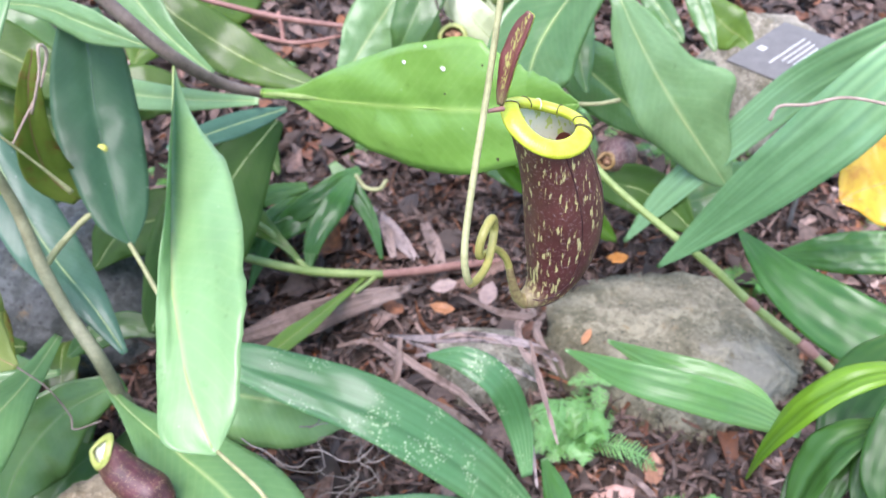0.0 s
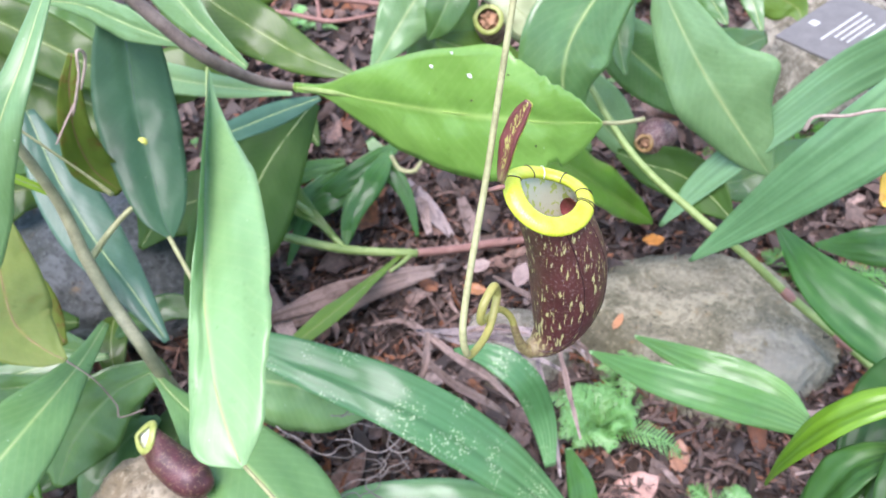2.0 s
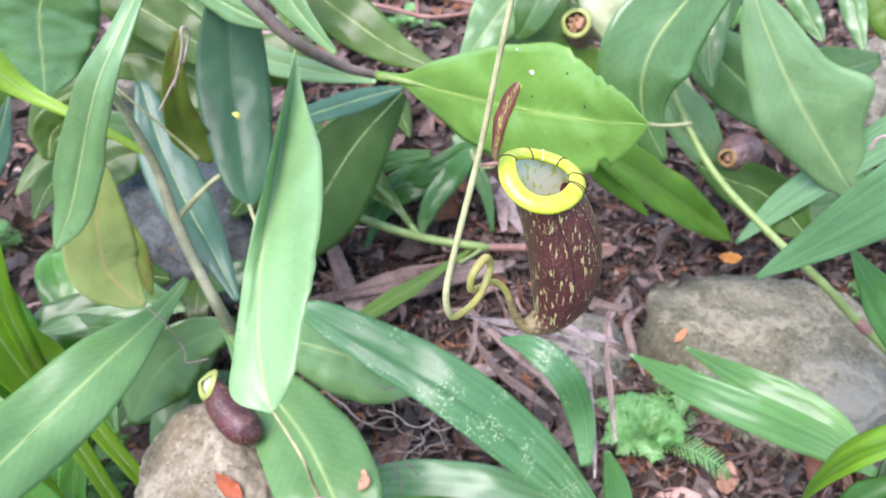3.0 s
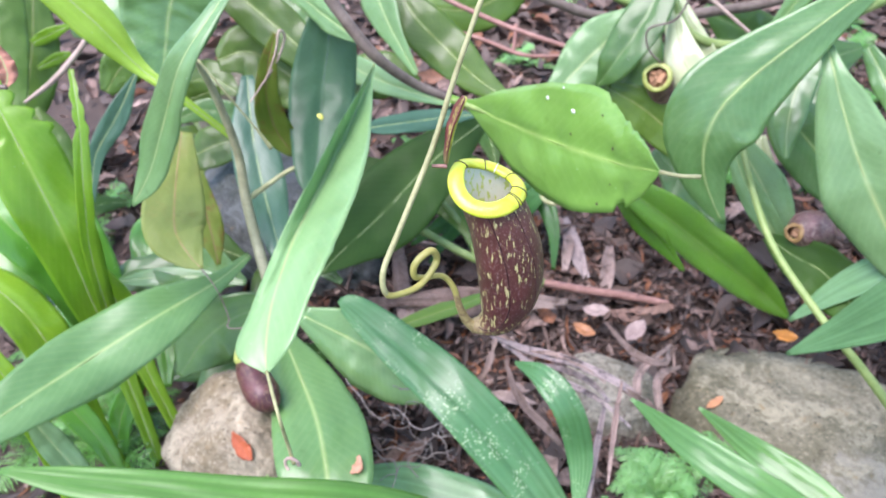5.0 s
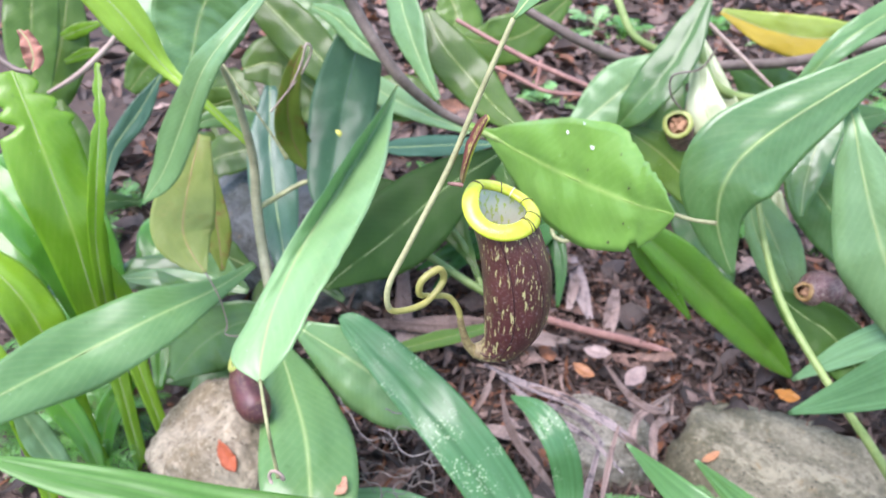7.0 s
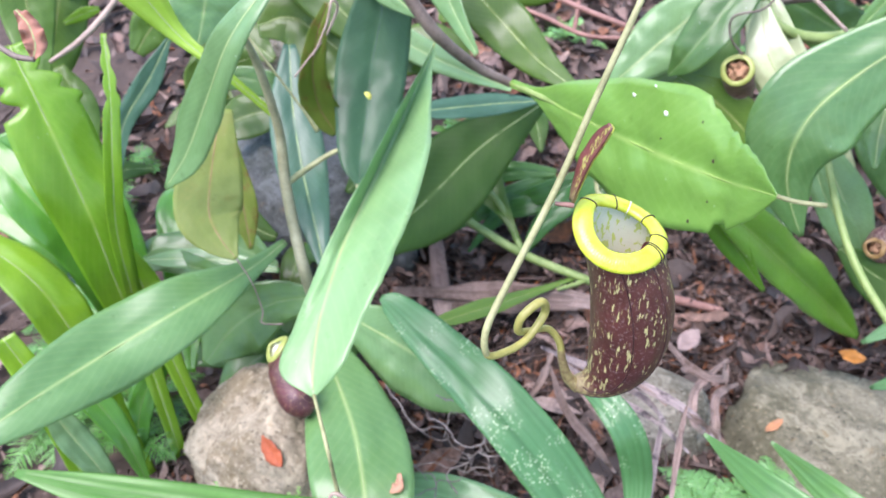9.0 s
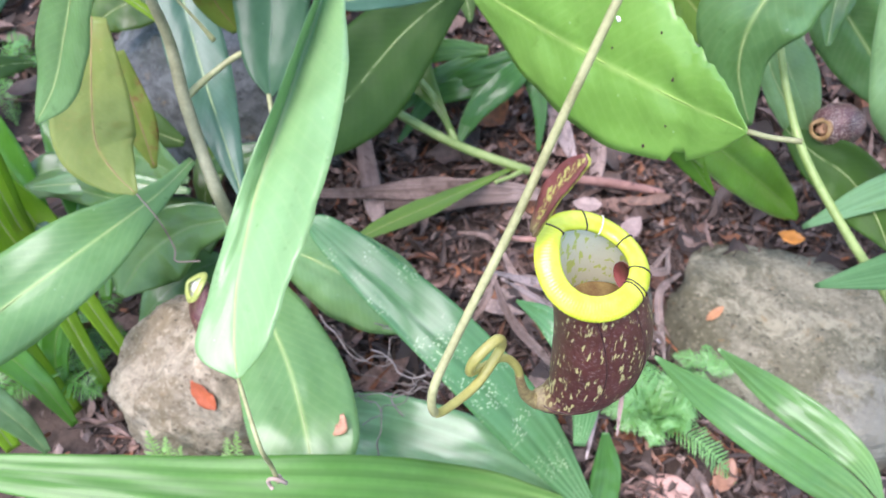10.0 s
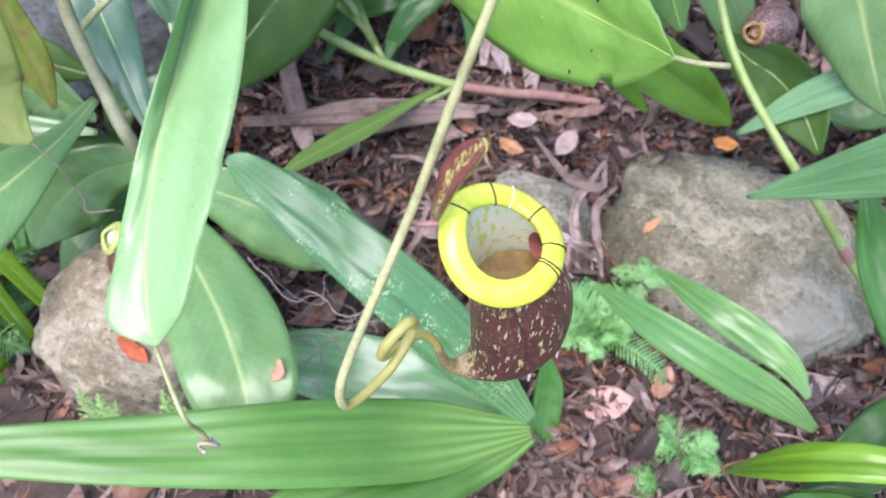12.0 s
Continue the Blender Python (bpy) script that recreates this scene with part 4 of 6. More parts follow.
leaf(vine_c, "N", "shade", [(0.197, 0.878, 0.190, 0.0058), (0.236, 0.850, 0.190, 0.0260), (0.272, 0.826, 0.194, 0.0340), (0.306, 0.788, 0.190, 0.0300), (0.332, 0.750, 0.178, 0.0040)], (-0.51, -0.64, 0.57), 10, arch=0.2)
leaf(vine_c, "N", "white", [(-0.008, 1.035, 0.449, 0.0063), (0.021, 1.007, 0.400, 0.0268), (0.062, 0.990, 0.340, 0.0351), (0.111, 0.976, 0.279, 0.0040)], (-0.03, -0.95, 0.31), 15)
leaf(vine_c, "N", "yellow", [(-0.024, 1.261, 0.420, 0.0046), (0.060, 1.285, 0.397, 0.0297), (0.136, 1.320, 0.390, 0.0334), (0.203, 1.370, 0.405, 0.0037)], (0.43, -0.85, 0.31), 10)
leaf(vine_c, "N", "mid", [(0.225, 1.184, 0.507, 0.0193), (0.169, 1.113, 0.462, 0.0186), (0.138, 1.090, 0.406, 0.0112), (0.124, 1.080, 0.371, 0.0041)], (0.14, -0.84, 0.53), 15)
leaf(vine_c, "N", "olive", [(-0.054, 0.899, 0.356, 0.0077), (0.006, 0.905, 0.327, 0.0310), (0.064, 0.900, 0.286, 0.0232), (0.099, 0.887, 0.250, 0.0031)], (0.23, -0.87, 0.43), 10)
leaf(vine_c, "N", "pale", [(0.131, 0.938, 0.288, 0.0155), (0.181, 0.917, 0.234, 0.0310), (0.226, 0.888, 0.174, 0.0155), (0.249, 0.879, 0.150, 0.0031)], (0.07, -0.89, 0.45), 10)
leaf(vine_c, "N", "white", [(0.010, 0.970, 0.439, 0.0074), (0.039, 0.930, 0.395, 0.0257), (0.076, 0.924, 0.358, 0.0225), (0.109, 0.925, 0.315, 0.0031)], (0.03, -0.93, 0.37), 10)
leaf(vine_c, "N", "deep", [(-0.040, 1.068, 0.399, 0.0081), (-0.041, 1.012, 0.340, 0.0406), (-0.077, 0.988, 0.273, 0.0334), (-0.088, 0.976, 0.232, 0.0043)], (0.08, -0.88, 0.47), 10)
leaf(strap_r, "P", "pbright", [(0.244, 0.623, 0.230, 0.0019), (0.279, 0.614, 0.286, 0.0159), (0.318, 0.594, 0.364, 0.0290), (0.361, 0.583, 0.437, 0.0337), (0.398, 0.584, 0.494, 0.0288), (0.433, 0.592, 0.531, 0.0139)], (-0.49, -0.84, 0.22), 8)
leaf(strap_r, "P", "pbright", [(0.251, 0.781, 0.138, 0.0024), (0.300, 0.793, 0.211, 0.0180), (0.365, 0.799, 0.287, 0.0214), (0.432, 0.790, 0.375, 0.0263), (0.477, 0.732, 0.457, 0.0232), (0.501, 0.705, 0.500, 0.0135)], (-0.60, -0.75, 0.26), 8)
leaf(strap_r, "P", "pdark", [(0.341, 0.661, 0.255, 0.0020), (0.369, 0.592, 0.244, 0.0235), (0.410, 0.533, 0.238, 0.0353), (0.456, 0.481, 0.239, 0.0334), (0.498, 0.450, 0.234, 0.0163)], (-0.54, -0.47, 0.69), 8)
leaf(strap_r, "P", "pdark", [(0.420, 0.702, 0.182, 0.0028), (0.471, 0.674, 0.208, 0.0238), (0.535, 0.653, 0.227, 0.0263)], (-0.50, -0.62, 0.60), 8)
leaf(strap_f, "P", "pmid", [(0.113, 0.457, 0.275, 0.0014), (0.175, 0.455, 0.241, 0.0149), (0.242, 0.439, 0.231, 0.0185), (0.301, 0.436, 0.208, 0.0159), (0.353, 0.435, 0.175, 0.0041)], (0.22, -0.71, 0.67), 8)
leaf(strap_f, "P", "pmid", [(0.174, 0.529, 0.210, 0.0016), (0.236, 0.532, 0.170, 0.0141), (0.292, 0.515, 0.163, 0.0178), (0.333, 0.497, 0.157, 0.0121), (0.360, 0.479, 0.141, 0.0027)], (0.11, -0.64, 0.76), 8)
leaf(strap_n, "P", "plime", [(0.262, 0.356, 0.222, 0.0017), (0.258, 0.346, 0.278, 0.0090), (0.266, 0.340, 0.335, 0.0155), (0.286, 0.340, 0.366, 0.0150), (0.312, 0.342, 0.378, 0.0125), (0.345, 0.344, 0.375, 0.0110), (0.385, 0.345, 0.350, 0.0080)], (-0.77, 0.01, 0.64), 30, arch=0.8)
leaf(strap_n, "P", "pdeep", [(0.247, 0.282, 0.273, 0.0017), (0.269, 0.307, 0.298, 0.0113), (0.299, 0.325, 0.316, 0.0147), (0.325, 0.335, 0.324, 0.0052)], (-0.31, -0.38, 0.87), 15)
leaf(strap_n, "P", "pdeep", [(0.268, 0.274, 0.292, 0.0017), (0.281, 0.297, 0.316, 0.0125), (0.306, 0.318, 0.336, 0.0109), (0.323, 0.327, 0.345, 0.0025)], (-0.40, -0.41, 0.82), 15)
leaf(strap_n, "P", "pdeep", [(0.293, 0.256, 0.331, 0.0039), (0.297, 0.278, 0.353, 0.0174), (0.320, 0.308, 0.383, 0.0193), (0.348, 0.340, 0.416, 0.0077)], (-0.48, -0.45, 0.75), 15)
leaf(rosette, "P", "pspeck", [(-0.239, 0.485, 0.240, 0.0033), (-0.217, 0.481, 0.241, 0.0154), (-0.152, 0.457, 0.239, 0.0246), (-0.057, 0.424, 0.226, 0.0301), (0.035, 0.406, 0.153, 0.0286), (0.122, 0.400, 0.028, 0.0087)], (0.36, -0.47, 0.80), 10)
leaf(rosette, "P", "pbright", [(-0.212, 0.362, 0.039, 0.0035), (-0.153, 0.374, 0.059, 0.0307), (-0.093, 0.378, 0.075, 0.0398), (-0.011, 0.384, 0.077, 0.0407), (0.065, 0.392, 0.057, 0.0265), (0.122, 0.398, 0.028, 0.0081)], (0.07, -0.30, 0.95), 10)
leaf(rosette, "P", "pgreen", [(-0.383, 0.144, 0.267, 0.0031), (-0.326, 0.163, 0.263, 0.0134), (-0.256, 0.187, 0.260, 0.0198), (-0.163, 0.224, 0.243, 0.0279), (-0.065, 0.269, 0.218, 0.0351), (0.020, 0.322, 0.140, 0.0366), (0.083, 0.366, 0.074, 0.0212), (0.123, 0.397, 0.027, 0.0090)], (0.41, 0.05, 0.91), 8)
leaf(rosette, "P", "pgreen", [(-0.090, 0.195, 0.201, 0.0061), (-0.047, 0.227, 0.190, 0.0289), (0.008, 0.281, 0.142, 0.0400), (0.077, 0.347, 0.075, 0.0309), (0.124, 0.395, 0.025, 0.0100)], (0.52, 0.18, 0.84), 8)
leaf(rosette, "P", "pdark", [(0.107, 0.452, 0.110, 0.0035), (0.123, 0.430, 0.070, 0.0151), (0.134, 0.396, 0.024, 0.0149), (0.150, 0.361, -0.023, 0.0102)], (0.06, -0.81, 0.58), 8)
leaf(rosette, "P", "pspeck", [(-0.016, 0.485, 0.236, 0.0017), (0.022, 0.469, 0.247, 0.0134), (0.055, 0.454, 0.230, 0.0156), (0.076, 0.444, 0.175, 0.0139), (0.086, 0.422, 0.123, 0.0060)], (0.22, -0.76, 0.62), 8)
leaf(clump, "G", "gbright", [(-0.596, 0.403, 0.487, 0.0217), (-0.567, 0.390, 0.454, 0.0326), (-0.539, 0.377, 0.406, 0.0391), (-0.514, 0.365, 0.329, 0.0343), (-0.507, 0.358, 0.236, 0.0242), (-0.495, 0.350, 0.122, 0.0122), (-0.447, 0.313, 0.000, 0.0082)], (0.83, -0.45, 0.34), 10, wave=0.1, nick=ragged)
leaf(clump, "G", "gbright", [(-0.502, 0.442, 0.505, 0.0029), (-0.480, 0.412, 0.459, 0.0076), (-0.474, 0.381, 0.387, 0.0091), (-0.490, 0.370, 0.303, 0.0084), (-0.503, 0.363, 0.158, 0.0071), (-0.475, 0.328, 0.000, 0.0068)], (0.80, -0.57, 0.17), 20, nick=ragged)
leaf(clump, "G", "gbright", [(-0.633, 0.302, 0.298, 0.0163), (-0.575, 0.309, 0.255, 0.0303), (-0.533, 0.303, 0.189, 0.0283), (-0.512, 0.297, 0.089, 0.0128), (-0.462, 0.274, 0.000, 0.0095)], (0.87, 0.02, 0.50), 15)
leaf(clump, "G", "gbright", [(-0.529, 0.238, 0.260, 0.0121), (-0.494, 0.231, 0.198, 0.0161), (-0.484, 0.221, 0.116, 0.0111), (-0.465, 0.206, 0.050, 0.0080)], (0.89, -0.33, 0.32), 15)
leaf(clump, "G", "gbright", [(-0.530, 0.393, 0.272, 0.0054), (-0.501, 0.383, 0.211, 0.0209), (-0.470, 0.365, 0.123, 0.0115), (-0.416, 0.342, 0.000, 0.0075)], (0.79, -0.45, 0.41), 15)
leaf(clump, "G", "gdeep", [(-0.673, 0.368, 0.380, 0.0132), (-0.598, 0.359, 0.325, 0.0289), (-0.566, 0.367, 0.265, 0.0272), (-0.540, 0.361, 0.161, 0.0144)], (0.79, -0.37, 0.49), 15)
leaf(clump, "G", "gdeep", [(-0.695, 0.346, 0.288, 0.0139), (-0.623, 0.362, 0.262, 0.0223), (-0.564, 0.369, 0.201, 0.0178), (-0.528, 0.353, 0.112, 0.0074)], (0.68, -0.35, 0.64), 15)
leaf(clump, "G", "gdeep", [(-0.768, 0.378, 0.287, 0.0147), (-0.711, 0.426, 0.306, 0.0294), (-0.669, 0.437, 0.261, 0.0225), (-0.631, 0.422, 0.172, 0.0077)], (0.66, -0.42, 0.62), 15)
leaf(clump, "G", "blue", [(-0.631, 0.620, 0.394, 0.0023), (-0.640, 0.576, 0.350, 0.0155), (-0.653, 0.530, 0.307, 0.0116), (-0.643, 0.492, 0.258, 0.0046)], (0.73, -0.53, 0.43), 15)
leaf(clump, "G", "blue", [(-0.601, 0.333, 0.216, 0.0021), (-0.565, 0.361, 0.225, 0.0104), (-0.512, 0.381, 0.216, 0.0098), (-0.467, 0.387, 0.195, 0.0035)], (0.35, -0.58, 0.74), 10)
leaf(clump, "G", "gdeep", [(-0.535, 0.269, 0.185, 0.0039), (-0.511, 0.275, 0.144, 0.0162), (-0.466, 0.270, 0.095, 0.0136), (-0.436, 0.257, 0.030, 0.0042)], (0.79, -0.30, 0.53), 15)
leaf(clump, "G", "pale", [(-0.492, 0.227, 0.193, 0.0050), (-0.474, 0.226, 0.148, 0.0165), (-0.447, 0.224, 0.097, 0.0130), (-0.431, 0.218, 0.048, 0.0040)], (0.88, -0.29, 0.39), 15)
leaf(clump, "G", "gdeep", [(-0.483, 0.378, 0.114, 0.0037), (-0.501, 0.337, 0.078, 0.0162), (-0.497, 0.303, 0.037, 0.0132), (-0.471, 0.275, -0.009, 0.0044)], (0.67, -0.54, 0.51), 15)
leaf(vine_c, "N", "mid", [(0.195, 0.991, 0.422, 0.0115), (0.181, 0.952, 0.388, 0.0230), (0.182, 0.904, 0.350, 0.0185), (0.192, 0.877, 0.313, 0.0021)], (-0.01, -0.69, 0.72), 10)
leaf(vine_c, "N", "pale", [(0.127, 0.930, 0.282, 0.0077), (0.152, 0.911, 0.246, 0.0170), (0.193, 0.896, 0.204, 0.0186), (0.243, 0.875, 0.150, 0.0039)], (-0.18, -0.95, 0.24), 25)
leaf(vine_c, "N", "white", [(0.155, 0.977, 0.285, 0.0063), (0.179, 0.945, 0.235, 0.0205), (0.214, 0.926, 0.192, 0.0174), (0.243, 0.909, 0.155, 0.0032)], (-0.27, -0.92, 0.29), 25)
leaf(vine_c, "N", "gold", [(0.394, 0.585, 0.351, 0.0033), (0.416, 0.593, 0.359, 0.0368), (0.458, 0.602, 0.366, 0.0474), (0.508, 0.609, 0.370, 0.0022)], (0.01, -0.67, 0.75), 6, arch=0.3)
leaf(vine_c, "N", "olive", [(-0.111, 0.797, 0.060, 0.0031), (-0.146, 0.736, 0.070, 0.0075), (-0.186, 0.657, 0.090, 0.0157), (-0.221, 0.598, 0.100, 0.0124), (-0.241, 0.562, 0.100, 0.0020)], (0.12, 0.10, 0.99), 20)
leaf(vine_c, "N", "olive", [(-0.197, 0.790, 0.080, 0.0031), (-0.231, 0.811, 0.110, 0.0077), (-0.276, 0.839, 0.130, 0.0231), (-0.303, 0.863, 0.140, 0.0310), (-0.342, 0.922, 0.150, 0.0080)], (0.01, -0.46, 0.89), 15)
leaf(vine_c, "N", "deep", [(-0.196, 0.794, 0.070, 0.0031), (-0.198, 0.835, 0.080, 0.0103), (-0.198, 0.879, 0.090, 0.0096), (-0.195, 0.925, 0.100, 0.0024)], (0.26, -0.22, 0.94), 15)
leaf(strap_b, "P", "pdark", [(-0.335, 0.817, 0.040, 0.0025), (-0.288, 0.874, 0.070, 0.0165), (-0.250, 0.912, 0.090, 0.0181), (-0.215, 0.955, 0.100, 0.0083)], (0.34, -0.61, 0.71), 10)
leaf(strap_b, "P", "pdark", [(-0.291, 0.798, 0.030, 0.0025), (-0.266, 0.865, 0.070, 0.0147), (-0.217, 0.895, 0.090, 0.0162), (-0.188, 0.954, 0.100, 0.0082)], (0.34, -0.56, 0.75), 10)
leaf(strap_b, "P", "pdark", [(-0.407, 0.889, 0.050, 0.0026), (-0.337, 0.905, 0.090, 0.0166), (-0.275, 0.928, 0.110, 0.0163), (-0.215, 0.955, 0.110, 0.0066)], (0.08, -0.79, 0.60), 10)
leaf(strap_b, "P", "pdark", [(-0.202, 0.810, 0.050, 0.0026), (-0.187, 0.844, 0.100, 0.0153), (-0.158, 0.887, 0.130, 0.0189), (-0.140, 0.958, 0.130, 0.0072)], (0.28, -0.55, 0.79), 10)
leaf(strap_b, "P", "pdark", [(-0.293, 0.874, 0.050, 0.0027), (-0.225, 0.897, 0.100, 0.0159), (-0.163, 0.929, 0.130, 0.0176), (-0.132, 0.972, 0.130, 0.0072)], (0.17, -0.78, 0.61), 10)
leaf(strap_b, "P", "pdark", [(-0.096, 0.867, 0.030, 0.0027), (-0.113, 0.905, 0.080, 0.0107), (-0.148, 0.942, 0.120, 0.0161), (-0.176, 0.975, 0.140, 0.0072)], (0.07, -0.68, 0.73), 10)
leaf(dry_palm, "P", "ash", [(-0.054, 0.492, 0.257, 0.0014), (-0.016, 0.515, 0.227, 0.0046), (0.033, 0.530, 0.214, 0.0057), (0.092, 0.541, 0.191, 0.0043), (0.129, 0.546, 0.158, 0.0014)], (0.51, -0.60, 0.62), 15, wave=0.55)
leaf(dry_palm, "P", "dry", [(0.092, 0.530, 0.210, 0.0014), (0.097, 0.495, 0.200, 0.0034), (0.104, 0.460, 0.189, 0.0030), (0.112, 0.423, 0.176, 0.0010)], (0.02, -0.30, 0.95), 25, wave=0.55)
leaf(dry_palm, "P", "dry", [(-0.042, 0.494, 0.252, 0.0028), (-0.045, 0.478, 0.220, 0.0042), (-0.057, 0.458, 0.187, 0.0014)], (-0.14, -0.85, 0.51), 25, wave=0.55)
leaf(dry_palm, "P", "ash", [(-0.037, 0.500, 0.240, 0.0014), (0.014, 0.518, 0.196, 0.0037), (0.066, 0.533, 0.165, 0.0033), (0.111, 0.532, 0.136, 0.0014)], (0.54, -0.61, 0.58), 25, wave=0.55)
leaf(dry_palm, "P", "dry", [(-0.007, 0.510, 0.232, 0.0010), (0.020, 0.528, 0.220, 0.0036), (0.052, 0.535, 0.208, 0.0036), (0.074, 0.534, 0.194, 0.0011)], (0.48, -0.30, 0.83), 20, wave=0.55)
leaf(dry_palm, "P", "dry", [(0.087, 0.537, 0.189, 0.0011), (0.106, 0.541, 0.182, 0.0043), (0.128, 0.548, 0.160, 0.0037), (0.141, 0.544, 0.132, 0.0011)], (0.35, -0.91, 0.22), 20, wave=0.55)
leaf(dry_palm, "P", "ash", [(0.074, 0.558, 0.140, 0.0019), (0.081, 0.510, 0.140, 0.0037), (0.090, 0.453, 0.140, 0.0035), (0.097, 0.417, 0.110, 0.0010)], (-0.13, -0.23, 0.96), 20, wave=0.2)
leaf(dry_palm, "P", "ash", [(-0.036, 0.605, 0.100, 0.0017), (0.007, 0.603, 0.110, 0.0041), (0.049, 0.589, 0.120, 0.0040), (0.078, 0.561, 0.130, 0.0020)], (-0.40, -0.52, 0.75), 20, wave=0.55)
leaf(dry_palm, "P", "dry", [(-0.145, 0.675, 0.040, 0.0014), (-0.105, 0.676, 0.050, 0.0037), (-0.072, 0.656, 0.050, 0.0036), (-0.056, 0.635, 0.040, 0.0013)], (-0.23, -0.51, 0.83), 20, wave=0.55)
for stations in ([(0.119, 0.742, 0.070, 0.0020), (0.096, 0.648, 0.100, 0.0060), (0.107, 0.608, 0.090, 0.0055), (0.130, 0.623, 0.060, 0.0015)],
                 [(0.140, 0.709, 0.070, 0.0020), (0.120, 0.652, 0.100, 0.0060), (0.128, 0.620, 0.090, 0.0055), (0.146, 0.608, 0.060, 0.0015)],
                 [(0.024, 0.746, 0.070, 0.0020), (0.082, 0.677, 0.100, 0.0060), (0.119, 0.688, 0.090, 0.0055), (0.118, 0.740, 0.060, 0.0015)],
                 [(-0.089, 0.664, 0.070, 0.0020), (-0.030, 0.587, 0.100, 0.0060), (0.020, 0.555, 0.090, 0.0055), (0.058, 0.536, 0.060, 0.0015)],
                 [(-0.080, 0.620, 0.070, 0.0020), (-0.030, 0.545, 0.100, 0.0060), (0.015, 0.523, 0.090, 0.0055), (0.046, 0.520, 0.060, 0.0015)]):
    leaf(dry_palm, "P", "dry", stations, (0.1, -0.6, 0.8), 30, wave=0.4)
leaf(litter_l, "P", "dry", [(-0.288, 0.684, 0.030, 0.0160), (-0.221, 0.707, 0.045, 0.0241), (-0.143, 0.742, 0.050, 0.0213), (-0.047, 0.794, 0.040, 0.0043)], (0.35, -0.81, 0.46), 12, wave=0.1)
leaf(litter_l, "P", "dry", [(-0.382, 0.845, 0.030, 0.0085), (-0.329, 0.765, 0.035, 0.0121), (-0.274, 0.682, 0.030, 0.0139), (-0.246, 0.650, 0.020, 0.0046)], (-0.03, -0.07, 1.00), 8, wave=0.1)
leaf(litter_l, "P", "dry", [(-0.345, 0.658, 0.040, 0.0061), (-0.238, 0.699, 0.050, 0.0107), (-0.149, 0.745, 0.050, 0.0123), (-0.060, 0.777, 0.040, 0.0039)], (0.33, -0.79, 0.52), 12, wave=0.1)
leaf(litter_l, "P", "dry", [(-0.105, 1.005, 0.020, 0.0039), (-0.090, 0.923, 0.040, 0.0102), (-0.078, 0.873, 0.030, 0.0054)], (-0.10, 0.06, 0.99), 20, wave=0.2)
leaf(litter_l, "P", "dry", [(-0.032, 0.974, 0.020, 0.0077), (-0.011, 0.887, 0.035, 0.0127), (0.001, 0.838, 0.020, 0.0044)], (-0.20, -0.05, 0.98), 20, wave=0.2)
leaf(litter_l, "P", "ash", [(-0.127, 1.019, 0.020, 0.0051), (-0.084, 0.932, 0.035, 0.0153), (-0.042, 0.879, 0.020, 0.0055)], (-0.28, -0.17, 0.94), 20, wave=0.2)
tube("stem", [(-0.319, 0.594, 0.611), (-0.311, 0.627, 0.559), (-0.284, 0.629, 0.522), (-0.251, 0.633, 0.482), (-0.222, 0.667, 0.437), (-0.187, 0.693, 0.411)], [0.0057, 0.0063, 0.0066, 0.0064, 0.0057, 0.0048], STEM["brown"], vine_a)
tube("petiole", [(-0.197, 0.692, 0.414), (-0.164, 0.676, 0.419), (-0.124, 0.654, 0.427), (-0.074, 0.621, 0.439)], [0.0036, 0.0032, 0.0028, 0.0022], STEM["green"], vine_a)
tube("tendril", [(0.098, 0.470, 0.522), (0.112, 0.472, 0.521), (0.128, 0.474, 0.523)], [0.0016, 0.0016, 0.0018], STEM["tendril"], vine_a)
tube("tendril", [(-0.135, 0.257, 0.406), (-0.101, 0.226, 0.408), (-0.101, 0.227, 0.369), (-0.097, 0.224, 0.351)], [0.0013, 0.0014, 0.0015, 0.0017], STEM["tendril"], vine_a)
tube("curl", [(-0.0965 + 0.0045 * math.cos(a) - 0.0004 * a, 0.2245 - 0.0012 * a, 0.354 + 0.006 * math.sin(a)) for a in np.linspace(-2.6, 4.6, 13)], 0.0013, STEM["dry"], vine_a, label="dry brown loop at the tendril's end")
tube("tendril", [(-0.309, 0.555, 0.321), (-0.291, 0.531, 0.313), (-0.270, 0.504, 0.298)], [0.0023, 0.0023, 0.0022], STEM["tendril"], vine_a)
tube("stem", [(-0.379, 0.495, 0.516), (-0.385, 0.515, 0.467), (-0.383, 0.524, 0.401), (-0.380, 0.521, 0.366), (-0.374, 0.511, 0.332), (-0.358, 0.495, 0.283), (-0.334, 0.474, 0.246), (-0.334, 0.483, 0.173), (-0.316, 0.479, 0.093), (-0.313, 0.480, -0.000)], [0.0024, 0.0042, 0.0049, 0.0056, 0.0062, 0.0063, 0.0069, 0.0073, 0.0070, 0.0074], STEM["grey"], vine_b)
tube("petiole", [(-0.372, 0.510, 0.330), (-0.370, 0.549, 0.328), (-0.356, 0.576, 0.336), (-0.344, 0.604, 0.333)], [0.0038, 0.0031, 0.0029, 0.0030], STEM["tendril"], vine_b)
tube("tendril", [(-0.376, 0.496, 0.515), (-0.352, 0.500, 0.479), (-0.332, 0.510, 0.437), (-0.321, 0.515, 0.412)], [0.0010, 0.0011, 0.0013, 0.0026], STEM["tendril"], vine_b)
tube("tendril", [(-0.357, 0.405, 0.311), (-0.336, 0.399, 0.291), (-0.324, 0.393, 0.261), (-0.321, 0.386, 0.251), (-0.301, 0.396, 0.250)], [0.0009, 0.0007, 0.0008, 0.0008, 0.0009], STEM["brown"], vine_b)
